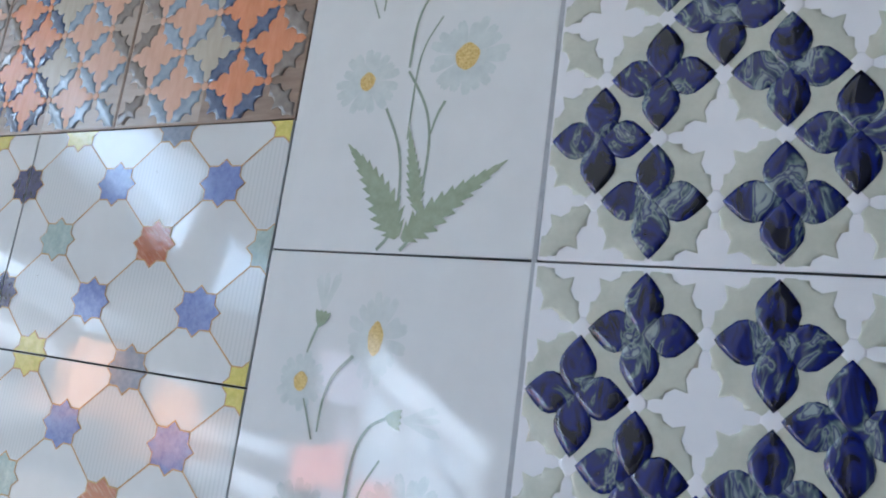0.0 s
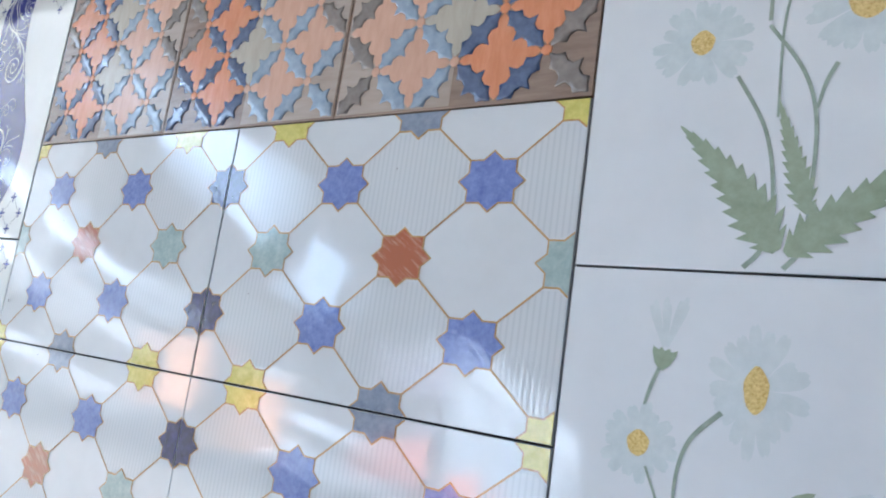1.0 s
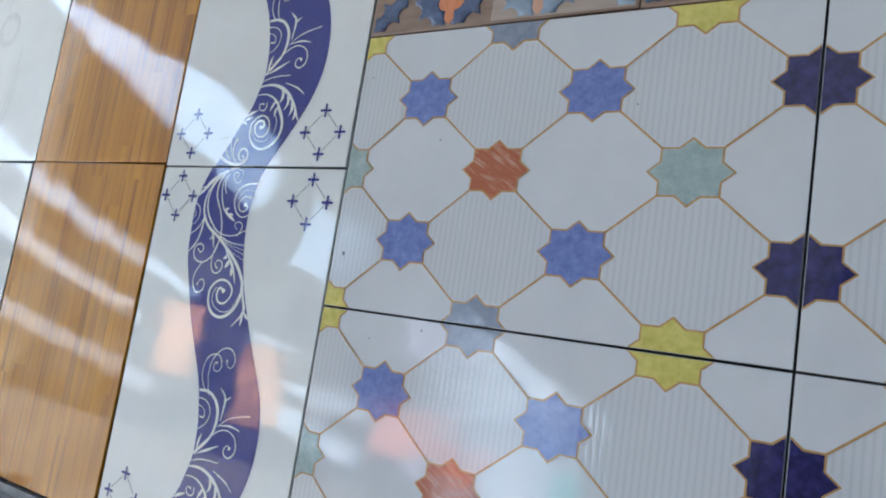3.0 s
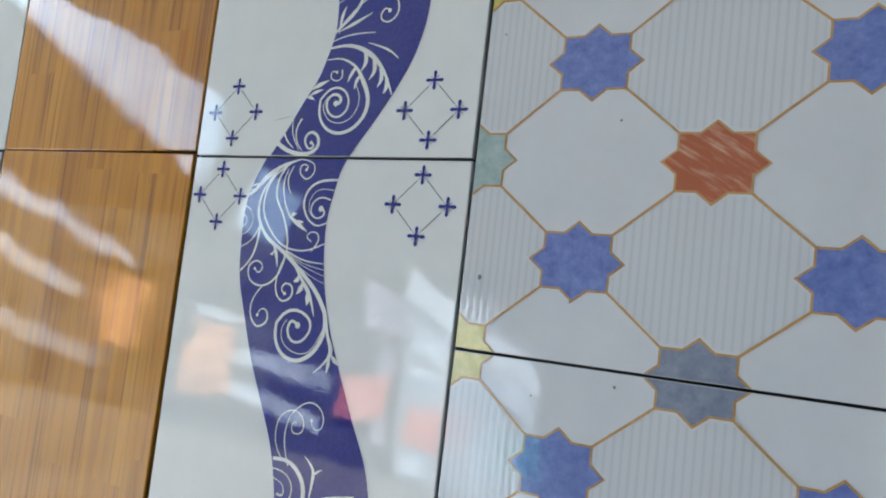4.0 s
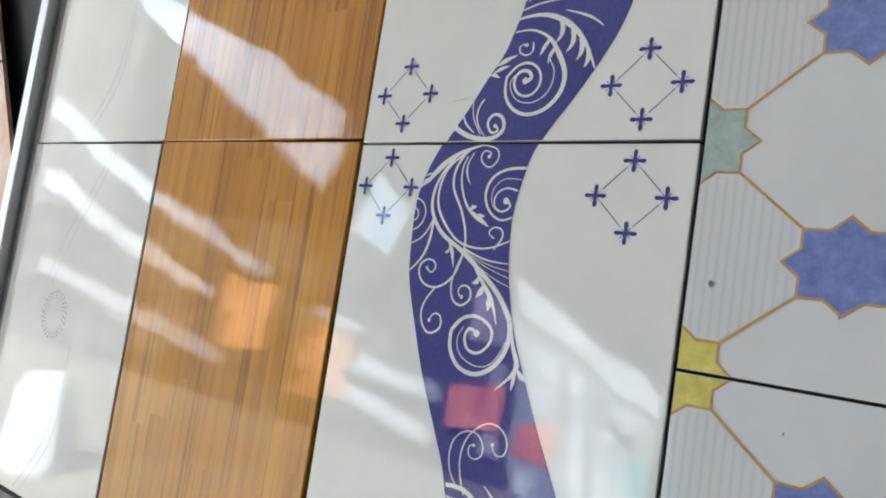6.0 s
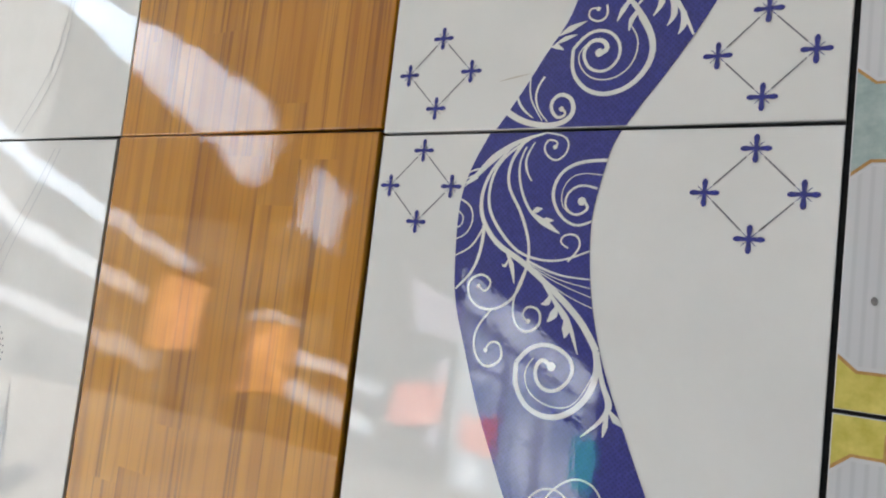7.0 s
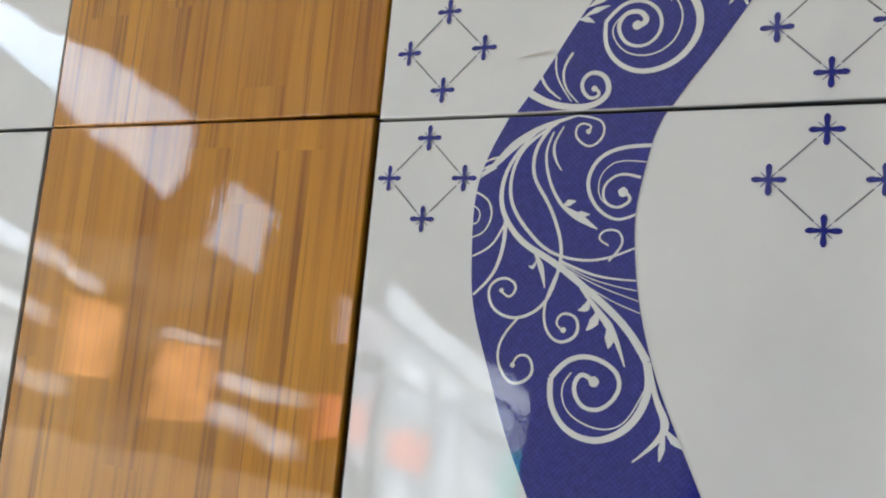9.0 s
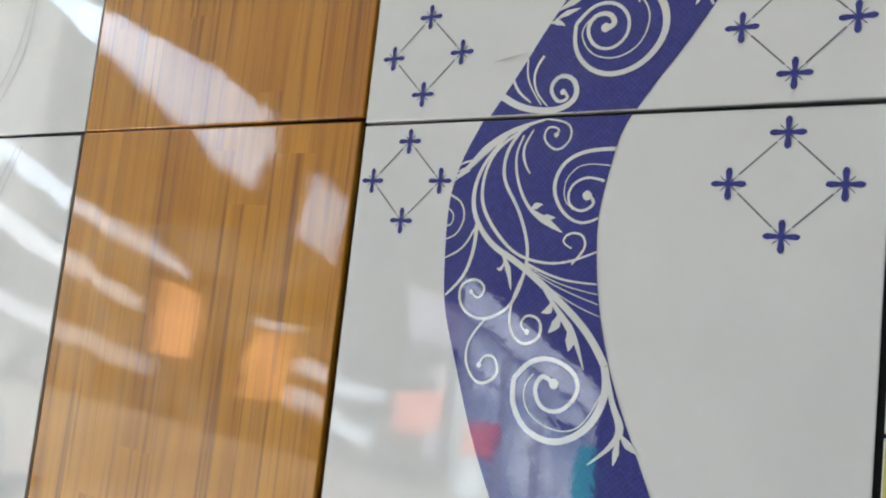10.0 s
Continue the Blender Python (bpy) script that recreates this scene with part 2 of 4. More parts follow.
def wood_print():
    """Honey-coloured planks: staggered boards of different tone, each with its own long grain and dark pores."""
    m, tree, b = principled("honey_wood_print", 0.042)
    co = tree.nodes.new("ShaderNodeTexCoord")
    split = tree.nodes.new("ShaderNodeSeparateXYZ")
    tree.links.new(co.outputs["Object"], split.inputs[0])
    info = tree.nodes.new("ShaderNodeObjectInfo")

    def sums(operation, x, y):
        n = tree.nodes.new("ShaderNodeMath")
        n.operation = operation
        for k, v in enumerate((x, y)):
            if isinstance(v, (int, float)):
                n.inputs[k].default_value = v
            else:
                tree.links.new(v, n.inputs[k])
        return n.outputs[0]

    def chance(x, y):
        at = tree.nodes.new("ShaderNodeCombineXYZ")
        tree.links.new(x, at.inputs[0])
        tree.links.new(y, at.inputs[1])
        n = tree.nodes.new("ShaderNodeTexWhiteNoise")
        n.noise_dimensions = "2D"
        tree.links.new(at.outputs[0], n.inputs["Vector"])
        return n.outputs["Value"]

    row = sums("FLOOR", sums("DIVIDE", sums("ADD", split.outputs[0], 0.013), 0.0405), 0)
    along = sums("ADD", split.outputs[2], sums("MULTIPLY", chance(row, info.outputs["Random"]), 0.9))
    board_no = sums("ADD", sums("FLOOR", sums("DIVIDE", along, 0.31), 0), sums("MULTIPLY", info.outputs["Random"], 40.0))
    own_tone = chance(row, board_no)
    own = sums("ADD", own_tone, info.outputs["Random"])
    shift = tree.nodes.new("ShaderNodeCombineXYZ")
    far_off = sums("MULTIPLY", own, 5.3)
    tree.links.new(far_off, shift.inputs[1])
    tree.links.new(far_off, shift.inputs[2])
    place = tree.nodes.new("ShaderNodeVectorMath")
    place.operation = "ADD"
    tree.links.new(co.outputs["Object"], place.inputs[0])
    tree.links.new(shift.outputs[0], place.inputs[1])
    tone = tree.nodes.new("ShaderNodeMixRGB")
    tone.inputs[1].default_value, tone.inputs[2].default_value = (0.475, 0.190, 0.007, 1), (0.57, 0.246, 0.010, 1)
    tree.links.new(own_tone, tone.inputs[0])
    prev = tone.outputs[0]

    def streaks(scale, sz, lo, hi, amount, detail, distortion):
        mp = tree.nodes.new("ShaderNodeMapping")
        mp.inputs["Scale"].default_value = (1, 1, sz)
        tree.links.new(place.outputs[0], mp.inputs[0])
        n = node(tree, "ShaderNodeTexNoise", Scale=scale, Detail=detail, Roughness=0.55, Distortion=distortion)
        tree.links.new(mp.outputs[0], n.inputs["Vector"])
        r = tree.nodes.new("ShaderNodeMapRange")
        for k, v in zip(("From Min", "From Max", "To Min", "To Max"), (lo, hi, 0.0, amount)):
            r.inputs[k].default_value = v
        tree.links.new(n.outputs[0], r.inputs[0])
        return r.outputs[0]

    def gated(x, y):
        return sums("MULTIPLY", x, y)

    clumps = streaks(22.0, 0.20, 0.43, 0.56, 1.0, 2.0, 0.0)
    for amount, dark in ((streaks(17.0, 0.14, 0.42, 0.66, 0.55, 4.0, 0.2), (0.66, 0.310, 0.026)),
                         (streaks(46.0, 0.035, 0.45, 0.66, 0.55, 4.0, 0.2), (0.34, 0.118, 0.006)),
                         (gated(streaks(210.0, 0.010, 0.555, 0.62, 0.68, 2.0, 0.10), clumps), (0.205, 0.068, 0.004)),
                         (gated(streaks(120.0, 0.020, 0.61, 0.68, 0.60, 3.0, 0.25), clumps), (0.22, 0.075, 0.005)),
                         (streaks(330.0, 0.020, 0.52, 0.66, 0.35, 2.0, 0.0), (0.30, 0.105, 0.006))):
        mix = tree.nodes.new("ShaderNodeMixRGB")
        mix.inputs[2].default_value = (*dark, 1)
        tree.links.new(amount, mix.inputs[0])
        tree.links.new(prev, mix.inputs[1])
        prev = mix.outputs[0]
    tree.links.new(prev, b.inputs["Base Color"])
    slow = node(tree, "ShaderNodeTexNoise", Scale=9.0, Detail=2.0)
    tree.links.new(co.outputs["Object"], slow.inputs["Vector"])
    wave = node(tree, "ShaderNodeBump", Strength=1.0, Distance=WOB)
    tree.links.new(slow.outputs[0], wave.inputs["Height"])
    pores = node(tree, "ShaderNodeBump", Strength=1.0, Distance=0.000012)
    tree.links.new(streaks(330.0, 0.06, 0.3, 0.7, 1.0, 2.0, 0.0), pores.inputs["Height"])
    tree.links.new(pores.outputs[0], wave.inputs["Normal"])
    tree.links.new(wave.outputs[0], b.inputs["Normal"])
    return m


WOOD = wood_print()


# ---- building helpers ----
def mesh_of(name, bm):
    me = bpy.data.meshes.new(name)
    bm.to_mesh(me)
    bm.free()
    return me


def part(name, bm, material, parent, label="", at=None):
    me = bm if isinstance(bm, bpy.types.Mesh) else mesh_of(name, bm)
    if not me.materials:
        me.materials.append(material)
    ob = new(name, me)
    ob.parent = parent
    if at:
        ob.location = at
    return tagged(ob, label) if label else ob


def thing(name, bm, material, label, category, at=(0, 0, 0), kind="", group=""):
    ob = new(name, mesh_of(name, bm))
    ob.data.materials.append(material)
    ob.location = at
    return tagged(ob, label, category, group, kind)


def box(x0, x1, y0, y1, z0, z1, bevel=0.0, bm=None):
    bm = bm or bmesh.new()
    made = bmesh.ops.create_cube(bm, size=1.0)["verts"]
    for v in made:
        v.co = Vector(((x0 + x1) / 2 + v.co.x * (x1 - x0), (y0 + y1) / 2 + v.co.y * (y1 - y0), (z0 + z1) / 2 + v.co.z * (z1 - z0)))
    if bevel:
        edges = list({e for v in made for e in v.link_edges})
        bmesh.ops.bevel(bm, geom=edges, offset=bevel, segments=2, affect="EDGES", profile=0.5)
    return bm


def slab(w, h, thick=0.008, gap=0.0012, gap_z=0.0007, r=0.0022):
    """A tile w x h from its lower left corner: front at y = 0, with a rounded glazed edge."""
    bm = bmesh.new()
    rings = [(0, thick), (0, r)] + [(r * (1 - math.cos(a)), r * (1 - math.sin(a))) for a in (0.4, 0.8, 1.2)] + [(r, 0.0)]
    loops = [[bm.verts.new(p) for p in ((gap + i, y, gap_z + i), (w - gap - i, y, gap_z + i), (w - gap - i, y, h - gap_z - i), (gap + i, y, h - gap_z - i))] for i, y in rings]
    for a, b in zip(loops, loops[1:]):
        for k in range(4):
            f = bm.faces.new((a[k], a[(k + 1) % 4], b[(k + 1) % 4], b[k]))
            f.smooth = True
    bm.faces.new(loops[-1])
    bm.faces.new(loops[0][::-1])
    return bm


def clip(pts, w, h, m=0.0015):
    """The part of a polygon that lies on the flat of a tile w x h."""
    for axis, limit, sign in ((0, m, 1), (0, w - m, -1), (1, m, 1), (1, h - m, -1)):
        out = []
        for a, b in zip(pts, pts[1:] + pts[:1]):
            ia, ib = sign * (a[axis] - limit) >= 0, sign * (b[axis] - limit) >= 0
            if ia:
                out.append(a)
            if ia != ib:
                k = (limit - a[axis]) / (b[axis] - a[axis])
                out.append((a[0] + k * (b[0] - a[0]), a[1] + k * (b[1] - a[1])))
        pts = out
        if len(pts) < 3:
            return []
    return pts


def flat(bm, pts, y):
    """A flat printed shape facing the room, y in metres (negative is proud)."""
    if len(pts) < 3:
        return bm
    area = sum(a[0] * b[1] - b[0] * a[1] for a, b in zip(pts, pts[1:] + pts[:1]))
    if area < 0:
        pts = pts[::-1]
    bm.faces.new([bm.verts.new((p[0], y, p[1])) for p in pts])
    return bm


def dome(bm, pts, centre, height, y=0.0, rim=0.72, top=0.25):
    """A raised glazed shape: an outline lofted to a rounded top about its centre."""
    area = sum(a[0] * b[1] - b[0] * a[1] for a, b in zip(pts, pts[1:] + pts[:1]))
    if area < 0:
        pts = pts[::-1]
    loops = []
    for s, k in ((1.0, 0.0), (0.965, 0.45), ((1 + rim) / 2, 0.82), (rim, 0.95), (top, 1.0)):
        loops.append([bm.verts.new((centre[0] + (p[0] - centre[0]) * s, y - height * k, centre[1] + (p[1] - centre[1]) * s)) for p in pts])
    n = len(pts)
    for a, b in zip(loops, loops[1:]):
        for k in range(n):
            bm.faces.new((a[k], a[(k + 1) % n], b[(k + 1) % n], b[k])).smooth = True
    bm.faces.new(loops[-1]).smooth = True
    return bm


def spline(pts, steps=7):
    """A smooth line through the points."""
    out = []
    for k in range(len(pts) - 1):
        p0, p1, p2, p3 = (Vector(pts[min(max(k + d, 0), len(pts) - 1)]) for d in (-1, 0, 1, 2))
        for s in range(steps):
            u = s / steps
            out.append(0.5 * (2 * p1 + (p2 - p0) * u + (2 * p0 - 5 * p1 + 4 * p2 - p3) * u * u + (3 * p1 - p0 - 3 * p2 + p3) * u ** 3))
    return out + [Vector(pts[-1])]


def ribbon(bm, pts, widths, y, rounds=0):
    """A line of changing width (start, middle, end), in metres, along a smooth curve."""
    line = spline(pts)
    n = len(line)
    for _ in range(rounds):
        line = [line[0]] + [(line[k - 1] + 2 * line[k] + line[k + 1]) / 4 for k in range(1, n - 1)] + [line[-1]]
    sides = []
    for k, p in enumerate(line):
        d = (line[min(k + 1, n - 1)] - line[max(k - 1, 0)])
        d = d.normalized() if d.length > 1e-9 else Vector((1, 0))
        u = k / (n - 1)
        w = widths[0] + (widths[1] - widths[0]) * u * 2 if u < 0.5 else widths[1] + (widths[2] - widths[1]) * (u * 2 - 1)
        q = Vector((-d.y, d.x)) * w / 2
        sides.append((bm.verts.new((p.x + q.x, y, p.y + q.y)), bm.verts.new((p.x - q.x, y, p.y - q.y))))
    for a, b in zip(sides, sides[1:]):
        bm.faces.new((a[0], a[1], b[1], b[0]))
    return bm


def disc(bm, c, rx, rz, y):
    return flat(bm, [(c[0] + rx * (1 + 0.05 * math.sin(5 * a)) * math.cos(a), c[1] + rz * (1 + 0.05 * math.cos(4 * a)) * math.sin(a)) for a in (2 * math.pi * k / 22 for k in range(22))], y)


def stroke(bm, widths, pts):
    """One white stroke of the scrollwork, in millimetres from the tile's lower left corner."""
    return ribbon(bm, [(x / 1000, z / 1000) for x, z in pts], [w * 0.86 / 1000 for w in widths], -0.0005 - len(bm.faces) * 1e-7, rounds=7)


# ---- the setting ----
thing("ground", box(-400, 400, -400, 400, -2.9, -2.6), EARTH, "grey dusty street ground", "ground", kind="structure")
thing("floor", box(-6, 6, -1.2, 0.3, -2.6, 0.0), CONCRETE, "grey concrete plinth floor in front of the display wall", "floor", kind="structure")
thing("wall_north", box(-6, 6, 0.06, 0.26, 0, 2.6), PLASTER, "grey plastered wall behind the tile display", "wall", kind="structure")
# Unseen wall and canopy, added to block light from the side and above.
thing("shading_wall_east", box(1.75, 1.95, -12.0, 0.06, -2.6, 11.0), DARK_FACADE, "unseen dark side wall added to keep light off the right", "wall", kind="structure")
thing("ceiling", box(-6, 6, -0.8, 0.26, 2.6, 2.75), PLASTER, "unseen grey canopy added to shade the board from the sky", "ceiling", kind="structure")

# ---- the display board: backing, metal frame and glued-on tiles ----
board = new("tile_display_board")
board.location = (0, 0, ZB)
tagged(board, "wall-mounted display board of glossy patterned ceramic tiles in a metal frame", "display board")
X0, X1, Z0, Z1 = -0.906, 1.5, -0.3, 0.6
part("backing", box(X0 - 0.045, X1 + 0.045, 0.0085, 0.03, Z0 - 0.045, Z1 + 0.045), GROUT, board, "black backing panel showing in the joints")


def frame_bar(x0, x1, z0, z1):
    part("frame_bar", box(x0, x1, -0.015, 0.03, z0, z1, 0.0015), STEEL, board, "bright brushed metal edge profile")


frame_bar(X0 - 0.039, X0 - 0.017, Z0 - 0.042, Z1 + 0.042)
frame_bar(X1 + 0.017, X1 + 0.047, Z0 - 0.042, Z1 + 0.042)
frame_bar(X0 - 0.0165, X1 + 0.0165, Z0 - 0.042, Z0 - 0.014)
frame_bar(X0 - 0.0165, X1 + 0.0165, Z1 + 0.014, Z1 + 0.042)
for x0, x1, z0, z1 in ((X0 - 0.017, X0 - 0.001, Z0, Z1), (X1 + 0.001, X1 + 0.017, Z0, Z1), (X0 - 0.017, X1 + 0.017, Z0 - 0.014, Z0 - 0.001), (X0 - 0.017, X1 + 0.017, Z1 + 0.001, Z1 + 0.014)):
    part("sealant_strip", box(x0, x1, 0.001, 0.0084, z0, z1), SEALANT, board, "grey smeared sealant strip")

part("sealant_strip", box(1.1985, 1.2015, 0.002, 0.0084, Z0, Z1), SEALANT, board, "grey smeared sealant strip")
part("sealant_strip", box(0.8988, 0.9012, 0.004, 0.0084, Z0, Z1), SEALANT, board, "grey smeared sealant strip")

tilts = random.Random(7)


def lay(mesh, material, x, z, label, name="tile", size=(0.3, 0.45), lean=0.0):
    """One tile, laid with a hair of unevenness; lean turns it in the wall, in degrees."""
    ob = part(name, mesh, material, board, label)
    a, b = tilts.uniform(-0.12, 0.12), tilts.uniform(-0.12, 0.12)
    ob.matrix_basis = Matrix.Translation((x + size[0] / 2, 0, z + size[1] / 2)) @ Euler((radians(a), radians(lean), radians(b))).to_matrix().to_4x4() @ Matrix.Translation((-size[0] / 2, 0, -size[1] / 2))
    return ob


PORTRAIT = mesh_of("portrait_tile", slab(0.3, 0.45, gap_z=0.0011, r=0.0010))


def portrait(material):
    me = PORTRAIT.copy()
    me.materials.clear()
    me.materials.append(material)
    return me


# white tiles with a ring of dots and two grey sweeps
def dotted_ring():
    bm = bmesh.new()
    for rad, n, size in ((0.029, 26, 0.0013), (0.0245, 26, 0.0011), (0.0205, 26, 0.0007)):
        for k in range(n):
            a = 2 * math.pi * k / n + rad * 40
            c = (0.135 + rad * math.cos(a), 0.228 + rad * math.sin(a))
            flat(bm, [(c[0] + size * math.cos(b * math.pi / 3), c[1] + size * math.sin(b * math.pi / 3)) for b in range(6)], -0.0003)
    return mesh_of("dotted_ring", bm)


def sweep_lines():
    bm = bmesh.new()
    for dx in (0.0, 0.016):
        ribbon(bm, [(0.115 + dx, 0.008), (0.162 + dx * 0.9, 0.07), (0.182 + dx * 0.5, 0.13), (0.187, 0.20)], (0.0016, 0.0016, 0.0006), -0.0003)
        ribbon(bm, [(0.10 + dx, 0.265), (0.13 + dx, 0.33), (0.17 + dx * 0.8, 0.39), (0.20 + dx * 0.6, 0.44)], (0.0008, 0.0016, 0.0016), -0.0003)
    return mesh_of("sweep_lines", bm)


RING, SWEEP = dotted_ring(), sweep_lines()
PALE_GREY = mottled("pale_grey_print", (0.56, 0.57, 0.57), (0.64, 0.65, 0.65), 60, 0.06)
white_mesh = portrait(WARM_GLAZE)
for z in (-0.3, 0.15):
    t = lay(white_mesh, WARM_GLAZE, -0.906 - (0.0055 if z < 0 else 0.0), z + 0.004, "glossy white tile with a dotted ring and grey sweeps", lean=0.35 if z < 0 else 0.0)
    part("dotted_ring", RING, LINE_GREY, t, "printed ring of grey dots")
    part("sweep", SWEEP, PALE_GREY, t, "pale grey curved lines")

SOFT = mesh_of("soft_edged_tile", slab(0.3040, 0.45, gap=0.0002, r=0.0016))
SOFT.materials.append(WOOD)
wood_mesh = SOFT
for z in (-0.3, 0.15):
    lay(wood_mesh, WOOD, -0.6058 - (0.0032 if z < 0 else 0.0), z + 0.004, "glossy honey-brown wood-look tile with upright grain", lean=0.35 if z < 0 else 0.0)


# wave tiles: a blue S-band with white scrollwork and four diamonds of crosses
def wave_band():
    left = [(93, 0), (101, 12), (113, 31), (124, 50), (137, 71), (143, 87), (150, 112), (150, 135), (147, 157), (137, 193), (120, 229), (103, 264), (89, 300), (77, 334), (73, 363), (72, 399), (78, 425), (90, 450)]
    right = [(181, 0), (190, 14), (200, 28), (210, 43), (221, 61), (232, 82), (239, 102), (243, 122), (244, 142), (242, 165), (236, 189), (228, 207), (212, 238), (196, 272), (184, 299), (177, 319), (171, 342), (167, 368), (166, 395), (171, 425), (175, 440), (180, 450)]
    bm = bmesh.new()
    sides = []
    for pts in (left, right):
        line = [p / 1000 for p in spline(pts)]
        sides.append((np.array([p.y for p in line]), np.array([p.x for p in line])))
    zs = np.linspace(0.0014, 0.4486, 110)
    rows = [(bm.verts.new((np.interp(z, *sides[0]), -0.0003, z)), bm.verts.new((np.interp(z, *sides[1]), -0.0003, z))) for z in zs]
    for a, b in zip(rows, rows[1:]):
        bm.faces.new((a[0], a[1], b[1], b[0]))
    return mesh_of("blue_band", bm)


def scrollwork():
    bm = bmesh.new()
    stroke(bm, (1.2, 6, 2), [(130.4, 448.2), (110, 442.2), (93.9, 431.6), (83.7, 420.8), (75, 414.2)])
    stroke(bm, (2, 2.5, 1.2), [(119.2, 444.4), (101.2, 431.6), (93.9, 414.8), (95.3, 395.8), (109.6, 377.4), (124.1, 367.7), (146.5, 365.6), (167.5, 373.8)])
    stroke(bm, (1.5, 4, 5), [(110, 442.2), (97.7, 429.2), (89.2, 412.4), (89.4, 393.2), (102.7, 374.8), (122.1, 364.2), (147.7, 345.6), (165.7, 329.5), (176.5, 313.4)])
    stroke(bm, (2.5, 2, 1.5), [(114.7, 441.4), (107.3, 429.2), (107.2, 412.6), (117.7, 396.4), (125.9, 375.8), (125.8, 359.8), (119.1, 340), (103.4, 330.6), (88.7, 335.2), (85.4, 347.9), (94.6, 353.7), (102.1, 349.1), (98.3, 342.3), (92.8, 346.1)])
    stroke(bm, (1.2, 2, 2.5), [(117.2, 439), (113.3, 426.8), (116.7, 410.3), (124.5, 396.5), (134.1, 388.8)])
    stroke(bm, (1, 2, .8), [(122.8, 442), (117.7, 431.5), (119.5, 422.1), (123.3, 416.3)])
    stroke(bm, (1.2, 1.5, 1.2), [(130.4, 448.2), (144.1, 445.1), (145.7, 435.9), (138.3, 429.5), (129.8, 436.1), (131.8, 443.5), (138.7, 441.8), (136.7, 438.3)])
    stroke(bm, (2.5, 2.5, 1.5), [(172.9, 430), (155.9, 429), (143.2, 422.1), (138.5, 408.3), (144.8, 394.8), (156.1, 388.4), (166.5, 392.1)])
    stroke(bm, (1.8, 1.5, 2.2), [(167.5, 412.2), (156.7, 414.3), (148.4, 408.5), (148.3, 399.4), (155.7, 395.1), (162.9, 399.8), (159, 404.6)])
    stroke(bm, (.7, .7, .7), [(170.2, 420.7), (154.2, 421.5), (145.5, 413), (145.5, 401.6), (151.3, 396.1)])
    stroke(bm, (1, 1.4, 1.5), [(152.5, 374.4), (146.9, 377.9), (149.9, 382.6), (157.5, 382.4), (160, 375.2), (153, 365.9)])
    stroke(bm, (1.5, 1.2, 1), [(71.8, 403.6), (80.4, 399), (83.5, 389.4), (79.3, 379.7), (72.3, 376.3)])
    stroke(bm, (1, 1, 1), [(71.9, 395.1), (75.9, 391.6), (75.1, 385.6), (71.7, 384.2)])
    stroke(bm, (3, 2.5, 1.5), [(92.3, 386.2), (92.1, 371.9), (87.3, 355.1), (75.9, 342.5)])
    stroke(bm, (1.5, 1.5, 1), [(91.3, 383.7), (84.8, 371.6), (73.2, 365)])
    stroke(bm, (2, 1.5, 1), [(126.6, 364.4), (147, 357.1), (168.5, 355.9)])
    stroke(bm, (.7, .7, .6), [(126.7, 362.2), (147.3, 352.2), (170.1, 345.1)])
    stroke(bm, (.7, .7, .6), [(126.8, 361), (152, 345.9), (171.5, 338.7)])
    stroke(bm, (.7, .7, .6), [(126.7, 363.1), (147.2, 354.4), (169.2, 350.5)])
    stroke(bm, (1.5, 2, 1.2), [(125.8, 359.8), (119.1, 340), (121.2, 325.4), (129.5, 319.4), (138.5, 324.7), (137.5, 334), (129.6, 335.6), (126.5, 329.9), (130.9, 325.8)])
    stroke(bm, (1.5, 2, 1.2), [(104.5, 331.2), (95.2, 318.3), (94.6, 304.4), (103.6, 293.9), (114.8, 299.8), (113, 309.8), (106, 310.2), (102.9, 304.1)])
    stroke(bm, (5, 4, 3.5), [(176.5, 313.4), (178.1, 298.7), (170.5, 280.7), (154.3, 269.8), (136.9, 272.6), (126.7, 285.6), (125.8, 300)])
    stroke(bm, (3.5, 2.5, 3), [(125.8, 300), (134.5, 310.5), (147.5, 313.5), (160.7, 307.3), (162.9, 296.8), (154.4, 286.4), (143.7, 286.7), (138.7, 296), (142.6, 304.1), (150, 300)])
    stroke(bm, (.8, 1, .8), [(175.7, 298.4), (166.4, 280.1), (151.9, 275.9), (136.3, 282.4), (132.1, 295.2), (137.1, 304.2)])
    stroke(bm, (1.5, 5, .8), [(138.7, 350.5), (150.4, 336.9), (158.5, 326.6), (165.1, 310)])
    stroke(bm, (1, 6.2, .5), [(149.2, 339), (147.4, 332.2), (143.4, 327.4)])
    stroke(bm, (1, 6.4, .5), [(154.9, 332.9), (156.5, 324.3), (155.8, 318.7)])
    stroke(bm, (.8, 5.2, .5), [(143.5, 344.1), (142.6, 339.6), (138.3, 338.1)])
    stroke(bm, (.6, 4, .6), [(110.1, 370.5), (115.3, 361.5), (118.5, 349.1)])
    stroke(bm, (.6, 2.5, .6), [(112.8, 364.8), (110.8, 360.1), (108.4, 361.1)])
    stroke(bm, (1, 5, .6), [(124.5, 396.5), (136.3, 388.9), (145.9, 383.1)])
    stroke(bm, (.8, 4.5, .5), [(125.8, 395.4), (129, 397.8), (132.8, 398.6)])
    stroke(bm, (.8, 4.8, .5), [(131.7, 391), (136.2, 391.1), (141.1, 391.3)])
    stroke(bm, (2, 5, .8), [(178.1, 311.4), (182, 294.9), (187.6, 283.1), (183.1, 273), (171.9, 261.8)])
    stroke(bm, (.6, 4, .6), [(187.1, 280.9), (186.2, 270.4), (185.2, 264)])
    stroke(bm, (.6, 5, 1), [(187.1, 280.9), (191.9, 275.4), (197, 272)])
